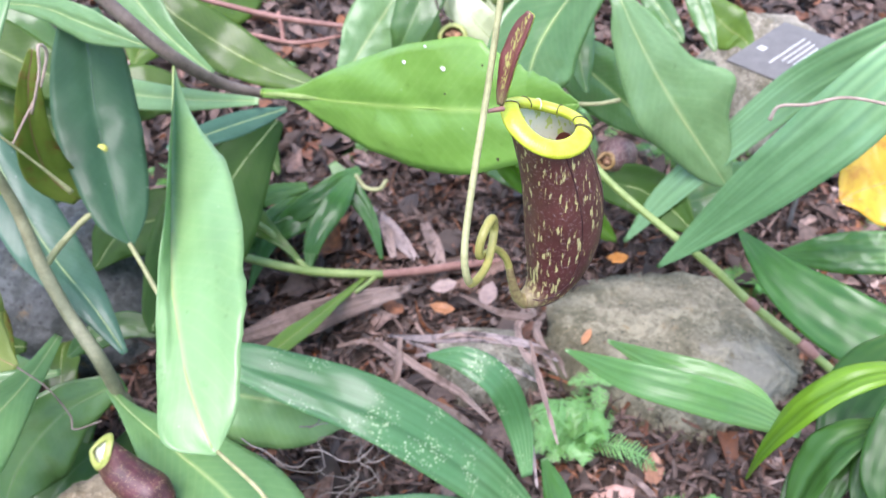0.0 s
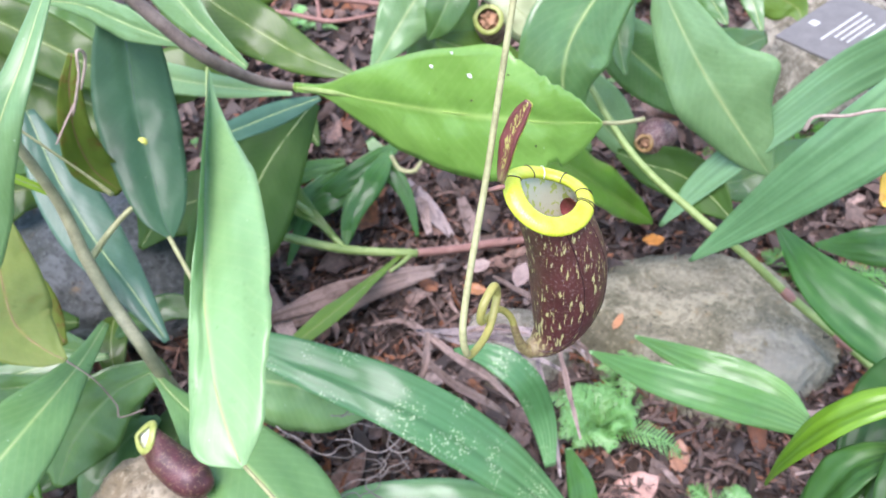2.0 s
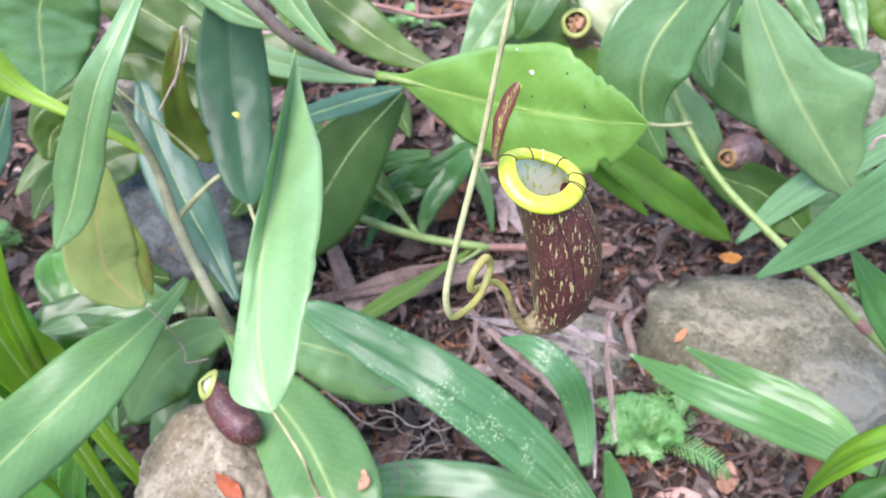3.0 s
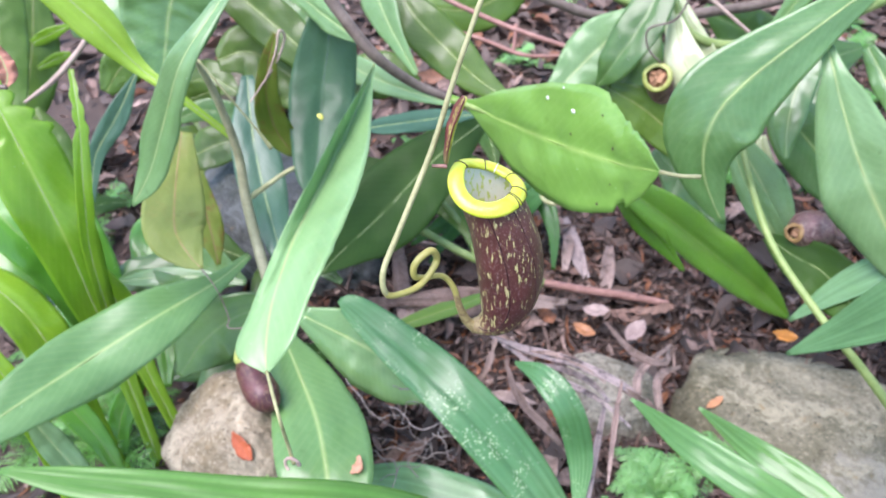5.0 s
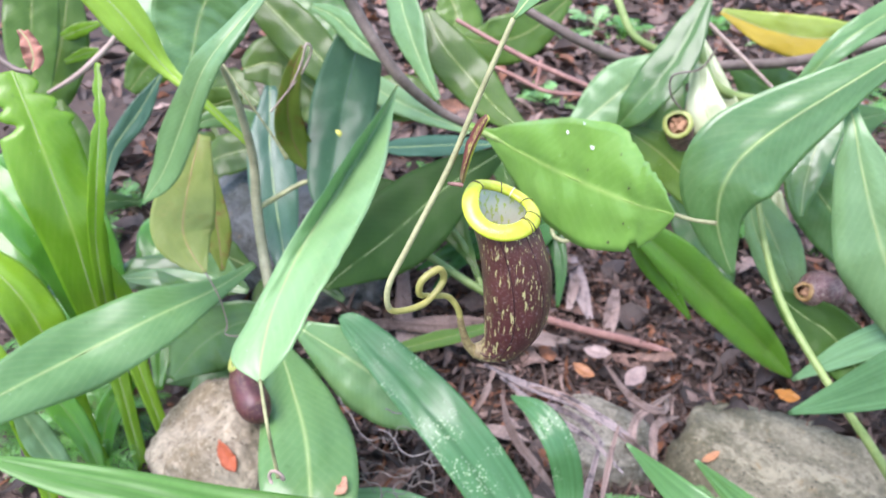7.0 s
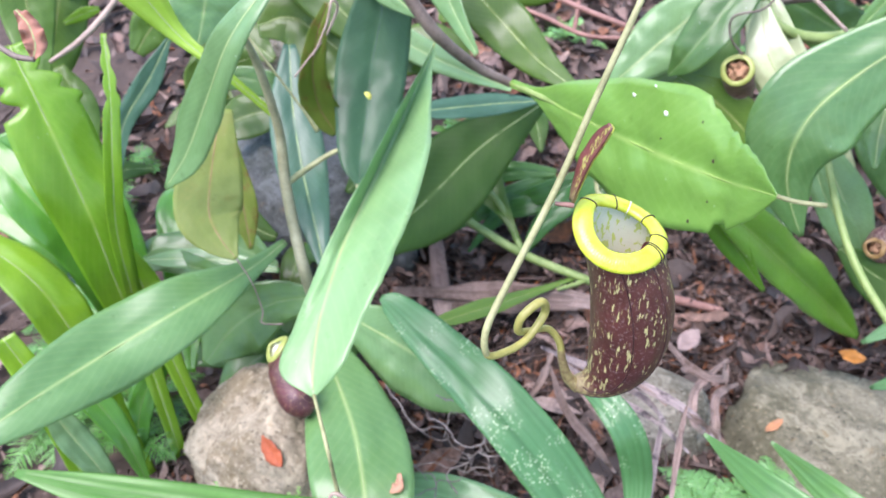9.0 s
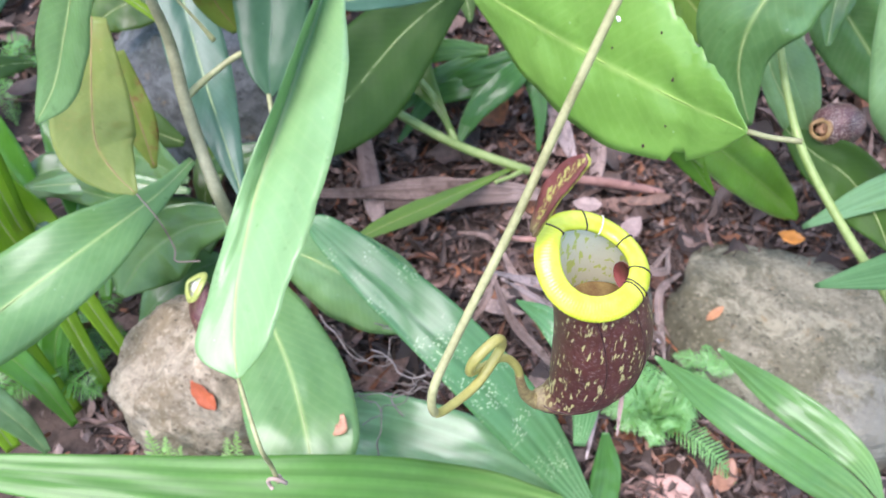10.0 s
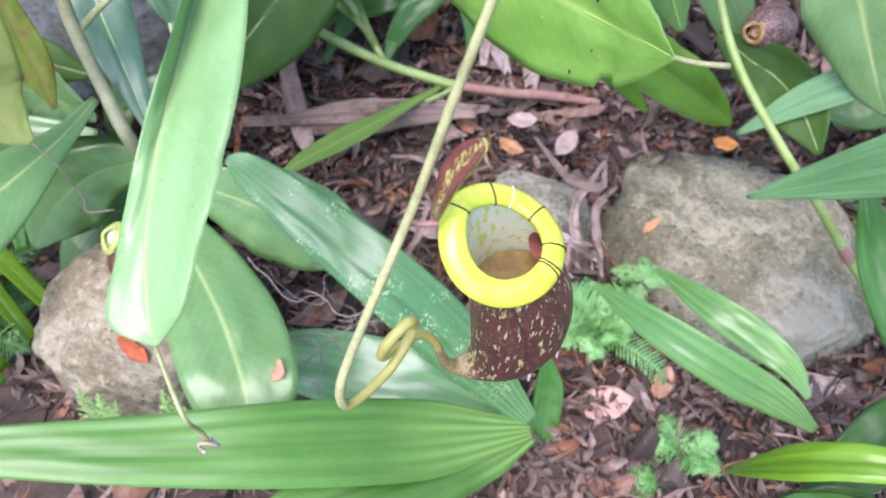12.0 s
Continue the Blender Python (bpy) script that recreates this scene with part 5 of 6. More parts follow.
tube("tendril", [(-0.095, 0.472, 0.147), (-0.062, 0.477, 0.115), (-0.028, 0.478, 0.085)], [0.0018, 0.0019, 0.0020], STEM["tendril"], vine_b)
tube("stem", [(0.109, 0.957, 0.348), (0.136, 0.888, 0.318), (0.170, 0.826, 0.280), (0.210, 0.770, 0.249), (0.276, 0.712, 0.215), (0.332, 0.683, 0.181), (0.392, 0.665, 0.130), (0.460, 0.628, 0.089), (0.510, 0.598, 0.056)], [0.0039, 0.0041, 0.0044, 0.0047, 0.0049, 0.0053, 0.0058, 0.0058, 0.0058], STEM["green"], vine_c)
tube("stem", [(-0.283, 0.958, 0.481), (-0.230, 0.965, 0.457), (-0.165, 0.988, 0.426), (-0.104, 1.025, 0.399), (-0.032, 1.081, 0.386), (0.039, 1.145, 0.383), (0.125, 1.234, 0.381), (0.251, 1.334, 0.417)], [0.0057, 0.0065, 0.0074, 0.0075, 0.0077, 0.0078, 0.0080, 0.0080], STEM["brown"], vine_c)
tube("stem", [(-0.004, 1.010, 0.451), (0.025, 0.993, 0.414), (0.058, 1.006, 0.393), (0.100, 1.036, 0.385), (0.152, 1.083, 0.390), (0.195, 1.084, 0.414), (0.266, 1.147, 0.441)], [0.0054, 0.0062, 0.0070, 0.0079, 0.0088, 0.0101, 0.0108], STEM["green"], vine_c)
tube("stem", [(-0.150, 1.086, 0.463), (-0.115, 1.070, 0.424), (-0.080, 1.084, 0.402), (-0.034, 1.114, 0.391)], [0.0060, 0.0060, 0.0060, 0.0061], STEM["green"], vine_c)
tube("stem", [(-0.383, 1.009, 0.405), (-0.312, 1.013, 0.382), (-0.234, 1.020, 0.359), (-0.131, 0.999, 0.354)], [0.0035, 0.0040, 0.0046, 0.0038], STEM["red"], vine_c)
tube("stem", [(-0.317, 0.987, 0.356), (-0.268, 0.990, 0.346), (-0.210, 0.995, 0.332), (-0.141, 1.008, 0.338)], [0.0029, 0.0035, 0.0034, 0.0028], STEM["red"], vine_c)
tube("twig", [(-0.237, 1.025, 0.366), (-0.232, 1.009, 0.345), (-0.230, 0.997, 0.331)], [0.0036, 0.0036, 0.0036], STEM["red"], vine_c)
tube("twig", [(-0.004, 1.032, 0.475), (0.047, 1.030, 0.443), (0.114, 1.028, 0.400)], [0.0031, 0.0031, 0.0023], STEM["dry"], vine_c)
tube("stem", [(-0.389, 0.774, 0.150), (-0.296, 0.775, 0.120), (-0.194, 0.785, 0.080), (-0.089, 0.799, 0.060)], [0.0055, 0.0060, 0.0066, 0.0063], STEM["green"], vine_c)
tube("stem", [(-0.097, 0.799, 0.060), (-0.031, 0.825, 0.045), (0.030, 0.855, 0.030), (0.093, 0.875, 0.020)], [0.0063, 0.0065, 0.0071, 0.0054], STEM["red"], vine_c)
tube("petiole", [(-0.317, 0.828, 0.170), (-0.259, 0.824, 0.130), (-0.229, 0.813, 0.100), (-0.195, 0.787, 0.080)], [0.0040, 0.0045, 0.0050, 0.0054], STEM["green"], vine_c)
tube("petiole", [(-0.097, 0.799, 0.060), (-0.108, 0.777, 0.064), (-0.124, 0.752, 0.069)], [0.0038, 0.0033, 0.0026], STEM["green"], vine_c)
tube("twig", [(0.270, 0.531, 0.474), (0.274, 0.530, 0.487), (0.296, 0.527, 0.490), (0.322, 0.522, 0.499), (0.368, 0.513, 0.494)], [0.0019, 0.0014, 0.0014, 0.0013, 0.0013], STEM["dry"], vine_c)
tube("tendril", [(-0.122, 0.852, 0.200), (-0.107, 0.823, 0.200), (-0.087, 0.819, 0.200), (-0.079, 0.840, 0.200)], [0.0032, 0.0031, 0.0031, 0.0032], STEM["tendril"], vine_c)
tube("stalk", [(0.470, 0.589, 0.120), (0.491, 0.537, 0.100), (0.527, 0.494, 0.060)], [0.0048, 0.0053, 0.0059], STEM["red"], strap_r)
tube("tendril", [(-0.477, 0.722, 0.346), (-0.516, 0.730, 0.357)], [0.0020, 0.0020], STEM["tendril"], vine_a)
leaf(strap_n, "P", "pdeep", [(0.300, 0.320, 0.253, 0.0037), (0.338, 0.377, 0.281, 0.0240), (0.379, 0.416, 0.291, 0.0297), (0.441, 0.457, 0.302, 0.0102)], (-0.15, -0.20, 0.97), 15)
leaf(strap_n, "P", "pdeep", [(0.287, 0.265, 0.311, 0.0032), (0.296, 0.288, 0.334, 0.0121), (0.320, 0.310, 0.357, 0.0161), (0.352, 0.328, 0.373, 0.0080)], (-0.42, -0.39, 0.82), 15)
leaf(vine_c, "N", "deep", [(0.478, 1.182, 0.204, 0.0097), (0.394, 1.116, 0.211, 0.0418), (0.329, 1.102, 0.199, 0.0372), (0.264, 1.107, 0.208, 0.0046)], (0.29, -0.78, 0.55), 10)
leaf(vine_c, "N", "deep", [(0.538, 0.981, 0.135, 0.0089), (0.447, 0.915, 0.143, 0.0341), (0.388, 0.896, 0.126, 0.0341), (0.328, 0.889, 0.122, 0.0043)], (0.22, -0.63, 0.75), 10)
leaf(vine_c, "N", "mid", [(0.241, 0.925, 0.453, 0.0070), (0.268, 0.901, 0.427, 0.0153), (0.292, 0.878, 0.401, 0.0098), (0.301, 0.867, 0.390, 0.0021)], (-0.30, -0.83, 0.47), 10)
leaf(vine_c, "N", "mid", [(0.326, 0.976, 0.430, 0.0103), (0.344, 0.946, 0.397, 0.0147), (0.356, 0.920, 0.370, 0.0074), (0.361, 0.909, 0.359, 0.0022)], (-0.36, -0.76, 0.54), 10)
leaf(vine_c, "N", "olive", [(0.433, 1.213, 0.310, 0.0186), (0.479, 1.181, 0.275, 0.0372), (0.506, 1.169, 0.261, 0.0186), (0.516, 1.153, 0.244, 0.0037)], (-0.31, -0.87, 0.39), 10)
leaf(vine_b, "N", "olive", [(-0.969, 0.743, 0.413, 0.0186), (-0.950, 0.694, 0.347, 0.0418), (-0.939, 0.641, 0.280, 0.0372), (-0.927, 0.605, 0.233, 0.0046)], (0.78, -0.40, 0.49), 10)
leaf(vine_b, "N", "gbright", [(-0.958, 0.690, 0.346, 0.0037), (-0.934, 0.713, 0.358, 0.0111), (-0.906, 0.739, 0.370, 0.0046)], (0.61, -0.76, 0.25), 10)
leaf(vine_b, "N", "gbright", [(-0.933, 0.677, 0.318, 0.0037), (-0.910, 0.700, 0.329, 0.0093), (-0.892, 0.715, 0.335, 0.0037)], (0.58, -0.76, 0.28), 10)
tube("stalk", [(-0.757, 0.529, 0.368), (-0.728, 0.564, 0.391), (-0.707, 0.604, 0.422), (-0.701, 0.623, 0.441)], [0.0023, 0.0039, 0.0039, 0.0023], STEM["dry"], vine_b)
leaf(vine_b, "N", "rust", [(-0.378, 0.301, 0.612, 0.0017), (-0.369, 0.300, 0.605, 0.0068), (-0.361, 0.295, 0.595, 0.0077), (-0.360, 0.289, 0.587, 0.0017)], (0.66, -0.36, 0.66), 25, wave=0.55)
tube("twig", [(-0.390, 0.282, 0.598), (-0.372, 0.284, 0.589), (-0.359, 0.289, 0.587)], [0.0017, 0.0021, 0.0017], STEM["brown"], vine_b)
leaf(vine_b, "N", "deep", [(-0.988, 0.798, 0.324, 0.0101), (-0.947, 0.828, 0.334, 0.0503), (-0.885, 0.842, 0.312, 0.0402), (-0.837, 0.841, 0.281, 0.0050)], (0.37, -0.77, 0.52), 10)
leaf(vine_b, "N", "pale", [(-0.960, 0.813, 0.405, 0.0097), (-0.884, 0.836, 0.384, 0.0435), (-0.809, 0.844, 0.348, 0.0387), (-0.760, 0.837, 0.311, 0.0048)], (0.36, -0.73, 0.58), 10)
leaf(vine_b, "N", "deep", [(-0.676, 0.922, 0.437, 0.0093), (-0.613, 0.926, 0.402, 0.0464), (-0.546, 0.924, 0.359, 0.0372), (-0.507, 0.913, 0.324, 0.0046)], (0.34, -0.76, 0.56), 10)
leaf(vine_c, "N", "olive", [(-0.481, 1.144, 0.405, 0.0121), (-0.444, 1.122, 0.358, 0.0503), (-0.459, 1.071, 0.309, 0.0402), (-0.472, 1.034, 0.277, 0.0050)], (0.47, -0.66, 0.59), 10)
leaf(vine_c, "N", "olive", [(-0.282, 1.243, 0.395, 0.0101), (-0.324, 1.176, 0.346, 0.0402), (-0.378, 1.131, 0.328, 0.0402), (-0.425, 1.111, 0.334, 0.0050)], (0.52, -0.75, 0.41), 10)
leaf(vine_c, "N", "deep", [(0.011, 1.324, 0.308, 0.0101), (0.064, 1.333, 0.286, 0.0402), (0.130, 1.341, 0.256, 0.0402), (0.190, 1.340, 0.217, 0.0050)], (0.23, -0.93, 0.30), 10)
leaf(vine_c, "N", "deep", [(0.256, 1.197, 0.340, 0.0085), (0.218, 1.162, 0.326, 0.0341), (0.197, 1.114, 0.284, 0.0341), (0.194, 1.071, 0.237, 0.0043)], (0.12, -0.67, 0.74), 10)
leaf(vine_c, "N", "deep", [(0.003, 1.058, 0.177, 0.0093), (0.069, 1.003, 0.156, 0.0356), (0.112, 0.945, 0.146, 0.0298), (0.143, 0.927, 0.106, 0.0043)], (-0.21, -0.62, 0.75), 10)
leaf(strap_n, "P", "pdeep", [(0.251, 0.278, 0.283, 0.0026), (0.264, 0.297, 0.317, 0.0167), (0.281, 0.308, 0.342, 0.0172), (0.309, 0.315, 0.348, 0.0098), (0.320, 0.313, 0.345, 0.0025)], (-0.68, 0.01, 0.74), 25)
tube("node", [(0.384, 0.666, 0.137), (0.391, 0.662, 0.133), (0.397, 0.659, 0.128)], [0.0061, 0.0072, 0.0061], STEM["red"], vine_c)
tube("node", [(0.450, 0.631, 0.097), (0.460, 0.625, 0.091), (0.471, 0.619, 0.084)], [0.0061, 0.0079, 0.0061], STEM["red"], vine_c)
tube("curl", [(-0.370, 0.581, 0.451), (-0.355, 0.591, 0.486), (-0.351, 0.598, 0.508), (-0.350, 0.605, 0.498), (-0.364, 0.599, 0.468), (-0.386, 0.590, 0.438), (-0.399, 0.580, 0.419)], [0.0010, 0.0013, 0.0014, 0.0014, 0.0013, 0.0011, 0.0009], STEM["dry"], vine_b)


# inner leaves; the shade and gloom colours stand in for shade between them
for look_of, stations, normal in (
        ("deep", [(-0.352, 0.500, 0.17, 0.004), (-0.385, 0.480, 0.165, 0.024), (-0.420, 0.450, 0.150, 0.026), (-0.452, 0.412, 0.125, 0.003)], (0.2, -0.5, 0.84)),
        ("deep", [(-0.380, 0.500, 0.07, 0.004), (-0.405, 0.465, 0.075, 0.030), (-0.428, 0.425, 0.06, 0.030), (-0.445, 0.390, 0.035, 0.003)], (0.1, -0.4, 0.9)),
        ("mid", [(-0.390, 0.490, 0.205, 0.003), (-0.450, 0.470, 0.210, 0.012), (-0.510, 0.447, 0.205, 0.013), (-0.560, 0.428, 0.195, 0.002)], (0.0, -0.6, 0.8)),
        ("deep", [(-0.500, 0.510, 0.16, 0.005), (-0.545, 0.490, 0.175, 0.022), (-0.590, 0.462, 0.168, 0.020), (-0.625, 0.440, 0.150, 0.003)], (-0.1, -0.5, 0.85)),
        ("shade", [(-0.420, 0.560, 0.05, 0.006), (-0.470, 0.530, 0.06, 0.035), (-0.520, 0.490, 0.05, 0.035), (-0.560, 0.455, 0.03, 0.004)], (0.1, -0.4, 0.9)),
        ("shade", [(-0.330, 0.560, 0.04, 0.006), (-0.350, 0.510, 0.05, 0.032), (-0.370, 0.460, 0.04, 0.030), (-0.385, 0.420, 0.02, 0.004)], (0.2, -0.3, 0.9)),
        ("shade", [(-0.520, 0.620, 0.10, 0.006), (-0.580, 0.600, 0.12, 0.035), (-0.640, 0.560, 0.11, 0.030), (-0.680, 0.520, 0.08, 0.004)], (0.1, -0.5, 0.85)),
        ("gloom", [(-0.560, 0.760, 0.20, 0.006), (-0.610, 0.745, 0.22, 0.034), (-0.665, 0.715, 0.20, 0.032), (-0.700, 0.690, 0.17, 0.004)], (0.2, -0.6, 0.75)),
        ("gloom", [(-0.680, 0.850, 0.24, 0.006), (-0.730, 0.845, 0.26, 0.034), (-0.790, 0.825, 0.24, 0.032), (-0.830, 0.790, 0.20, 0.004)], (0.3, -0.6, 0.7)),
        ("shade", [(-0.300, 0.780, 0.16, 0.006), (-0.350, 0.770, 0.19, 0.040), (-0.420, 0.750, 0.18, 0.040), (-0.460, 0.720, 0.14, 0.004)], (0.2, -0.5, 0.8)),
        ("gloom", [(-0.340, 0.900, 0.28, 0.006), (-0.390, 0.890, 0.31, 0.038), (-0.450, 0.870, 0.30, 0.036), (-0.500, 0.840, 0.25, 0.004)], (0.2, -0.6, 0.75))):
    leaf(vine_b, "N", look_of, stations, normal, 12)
for look_of, stations, normal in (
        ("gdeep", [(-0.560, 0.420, 0.10, 0.006), (-0.620, 0.450, 0.19, 0.026), (-0.690, 0.470, 0.26, 0.032), (-0.770, 0.480, 0.28, 0.004)], (0.5, -0.5, 0.7)),
        ("gdeep", [(-0.570, 0.400, 0.06, 0.006), (-0.640, 0.420, 0.13, 0.028), (-0.710, 0.430, 0.17, 0.030), (-0.780, 0.430, 0.16, 0.004)], (0.4, -0.5, 0.75)),
        ("gdeep", [(-0.550, 0.440, 0.06, 0.006), (-0.600, 0.510, 0.13, 0.026), (-0.650, 0.570, 0.16, 0.026), (-0.690, 0.620, 0.14, 0.004)], (0.4, -0.5, 0.75)),
        ("gdeep", [(-0.500, 0.400, 0.04, 0.006), (-0.540, 0.460, 0.09, 0.022), (-0.575, 0.520, 0.10, 0.024), (-0.600, 0.570, 0.07, 0.004)], (0.3, -0.5, 0.8))):
    leaf(clump, "G", look_of, stations, normal, 15)
# low leaves close to the soil, added and coloured dark to deepen the gaps
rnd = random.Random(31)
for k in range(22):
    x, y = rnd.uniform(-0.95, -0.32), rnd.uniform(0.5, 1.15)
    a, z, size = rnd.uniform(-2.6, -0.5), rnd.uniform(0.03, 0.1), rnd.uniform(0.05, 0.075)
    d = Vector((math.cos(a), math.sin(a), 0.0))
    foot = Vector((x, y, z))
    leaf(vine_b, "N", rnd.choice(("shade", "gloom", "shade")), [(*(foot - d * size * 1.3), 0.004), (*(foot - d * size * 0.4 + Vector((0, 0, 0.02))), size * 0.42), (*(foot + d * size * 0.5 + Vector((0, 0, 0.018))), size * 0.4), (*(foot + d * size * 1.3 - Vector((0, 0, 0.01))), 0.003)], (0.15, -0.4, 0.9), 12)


# ---- small pitchers ----
DRIED = pitcher_material("pitcher_dried", (0.19, 0.075, 0.08), (0.5, 0.4, 0.34), 0.56, 0.1, 0.35, 0.0)
BROWN = plain_material("pitcher_gut", (0.2, 0.11, 0.06), (0.42, 0.24, 0.13), 120, 0.7)
RIMTAN = plain_material("rim_tan", (0.24, 0.13, 0.06), (0.42, 0.27, 0.1), 150, 0.4)
RIMGREEN = plain_material("rim_green", (0.22, 0.26, 0.05), (0.35, 0.39, 0.12), 150, 0.4)
pitcher(vine_b, (-0.300, 0.378, 0.230), (-0.62, -0.3, 0.72), 0.0165,
        [(-0.2324, 0.3401, 0.2087), (-0.2350, 0.3412, 0.2092), (-0.2415, 0.3436, 0.2104), (-0.2500, 0.3470, 0.2126), (-0.2620, 0.3530, 0.2145), (-0.2780, 0.3625, 0.2190), (-0.2900, 0.3705, 0.2245), (-0.300, 0.378, 0.2295)],
        [0.003, 0.0085, 0.0142, 0.018, 0.0185, 0.0168, 0.0148, 0.014], (PITCHER_DARK, INSIDE, RIMGREEN), rim_width=0.0036)
pitcher(vine_c, (0.2285, 0.8605, 0.219), (-0.45, -0.6, 0.35), 0.0135,
        [(0.262, 0.9, 0.195), (0.26, 0.898, 0.2), (0.255, 0.892, 0.208), (0.247, 0.884, 0.213), (0.238, 0.872, 0.217), (0.2285, 0.861, 0.219)],
        [0.009, 0.02, 0.025, 0.026, 0.0235, 0.0118], (DRIED, BROWN, RIMTAN), rim_width=0.0026)
pitcher(vine_c, (0.013, 0.9, 0.382), (0.0, -0.75, 0.55), 0.0195,
        [(0.018, 0.935, 0.31), (0.018, 0.935, 0.315), (0.018, 0.935, 0.33), (0.016, 0.928, 0.352), (0.013, 0.912, 0.373), (0.013, 0.9005, 0.3815)],
        [0.004, 0.012, 0.018, 0.02, 0.018, 0.0165], (DRIED, BROWN, RIMGREEN), rim_width=0.0032)
for x, y, z, size in ((0.014, 0.909, 0.374, 0.0135), (0.236, 0.87, 0.2155, 0.0105)):
    bm = bmesh.new()
    bmesh.ops.create_icosphere(bm, subdivisions=3, radius=size)
    for q in bm.verts:
        q.co *= 1 + 0.5 * noise.noise(q.co * 260 + Vector((x * 90, 0, 0)))
    bm.transform(Matrix.Translation((x, y, z)))
    me = bpy.data.meshes.new("dried_clump")
    bm.to_mesh(me)
    bm.free()
    me.materials.append(BROWN)
    clot = new("dried_clump", me)
    clot.parent, clot.matrix_parent_inverse = vine_c, Matrix.Translation(vine_c.location).inverted()
tube("tendril", [(0.013, 0.905, 0.4), (-0.005, 0.9, 0.42), (-0.008, 0.9, 0.445), (0.022, 0.905, 0.46), (0.035, 0.91, 0.49)], 0.0013, STEM["brown"], vine_c)
tube("pale_spot", [(-0.358, 0.656, 0.3665), (-0.3548, 0.649, 0.3712)], [0.0056, 0.0054], plain_material("spot_yellow", (0.5, 0.5, 0.08), (0.65, 0.62, 0.15), 200), vine_a, 10, "yellow leaf spot", 4)
SCORCH = plain_material("patch_brown", (0.3, 0.14, 0.08), (0.48, 0.27, 0.16), 200)
v_, f_, uv_, _, _ = blade([(-0.121, 0.329, 0.2065, 0.002), (-0.117, 0.323, 0.2045, 0.0035), (-0.1165, 0.318, 0.203, 0.0055), (-0.12, 0.311, 0.2005, 0.001)], (0.1, -0.35, 0.93), 5, 14, 6, 0.5, 8, 0.0012)
mesh_object("scorched_patch", v_, f_, SCORCH, vine_b, uv_, label="pinkish brown scorched patch")
DROP = plain_material("dried_drop", (0.62, 0.66, 0.55), (0.75, 0.78, 0.7), 300, 0.6)
for x, y, size in ((-0.034, 0.593, 0.0016), (0.0, 0.566, 0.0018), (-0.015, 0.58, 0.001)):
    p, n = top_of(LEAVES[2], x, y)
    if p is None:
        continue
    p = p + n * 0.0004
    d = (Vector((0, 1, 0)) - n * n.y).normalized()
    v_, f_, uv_, _, _ = blade([(*(p + d * k * size), size * w) for k, w in ((-1.4, 0.3), (-0.4, 1.0), (0.5, 0.8), (1.3, 0.2))], n, 2, 8, 4, 0.0, 2, 0.0006)
    mesh_object("dried_drop", v_, f_, DROP, vine_a, uv_, label="dried white drop on a leaf")
HOLE = plain_material("leaf_scar", (0.03, 0.015, 0.01), (0.08, 0.045, 0.025), 400, 0.7)
skin = BVHTree.FromPolygons([q.co for q in LEAVES[2].data.vertices], [q.vertices for q in LEAVES[2].data.polygons])
for x, y, z, size in ((0.047, 0.5265, 0.4937, 0.0013), (0.0344, 0.547, 0.5175, 0.0008), (0.0542, 0.5068, 0.4731, 0.0008), (0.045, 0.5078, 0.45, 0.0014), (0.0037, 0.5568, 0.4823, 0.0009)):
    p, n, _, _ = skin.find_nearest(Vector((x, y, z)) + Vector((-0.013, -0.015, 0.006)))
    v_, f_, uv_, _, _ = blade([(*(p + n * 0.0003 + Vector((0, 0, k * size))), size * w) for k, w in ((-1.2, 0.2), (-0.5, 0.9), (0.4, 0.8), (1.1, 0.2))], n, 2, 7, 4, 0.1, 2, 0.0005)
    mesh_object("scar_spot", v_, f_, HOLE, vine_a, uv_, label="small dark brown scar on a leaf")


# ---- plant label ----
def plant_label():
    bm = bmesh.new()
    bmesh.ops.create_cube(bm, size=1)
    bm.transform(Matrix.Diagonal((0.125, 0.116, 0.003, 1)))
    bmesh.ops.bevel(bm, geom=list(bm.edges), offset=0.0008, segments=2, affect="EDGES")
    me = bpy.data.meshes.new("plate")
    bm.to_mesh(me)
    bm.free()
    me.materials.append(plain_material("label_grey", (0.12, 0.112, 0.1), (0.17, 0.16, 0.143), 60, 0.35, 0.05))
    base = new("plant_label")
    base.matrix_world = SIGN
    tagged(base, "grey engraved plant label plate on a short stake", "plant label")
    plate = new("plate", me)
    plate.parent = base
    white = plain_material("label_white", (0.42, 0.42, 0.4), (0.55, 0.55, 0.52), 100, 0.5, 0.05)
    for x, y, w, h in ((0.002, 0.013, 0.075, 0.0042), (0.008, 0.004, 0.06, 0.0034), (0.006, -0.004, 0.056, 0.0034), (0.004, -0.012, 0.05, 0.0034), (-0.002, -0.023, 0.082, 0.0042), (0.012, -0.032, 0.036, 0.0034), (-0.012, 0.04, 0.01, 0.018), (0.016, -0.047, 0.012, 0.009)):
        b2 = bmesh.new()
        bmesh.ops.create_cube(b2, size=1)
        b2.transform(Matrix.Translation((x, y, 0.0019)) @ Matrix.Diagonal((w, h * 0.6, 0.0006, 1)))
        m2 = bpy.data.meshes.new("text_bar")
        b2.to_mesh(m2)
        b2.free()
        m2.materials.append(white)
        bar = new("text_bar", m2)
        bar.parent = base
    v, f = sweep([(0, -0.04, -0.004), (0, -0.05, -0.1), (0, -0.05, -0.28)], [0.004, 0.004, 0.003], 8)
    stake = mesh_object("stake", v, f, plain_material("stake_metal", (0.1, 0.1, 0.1), (0.2, 0.2, 0.2), 80, 0.4))
    stake.parent = base


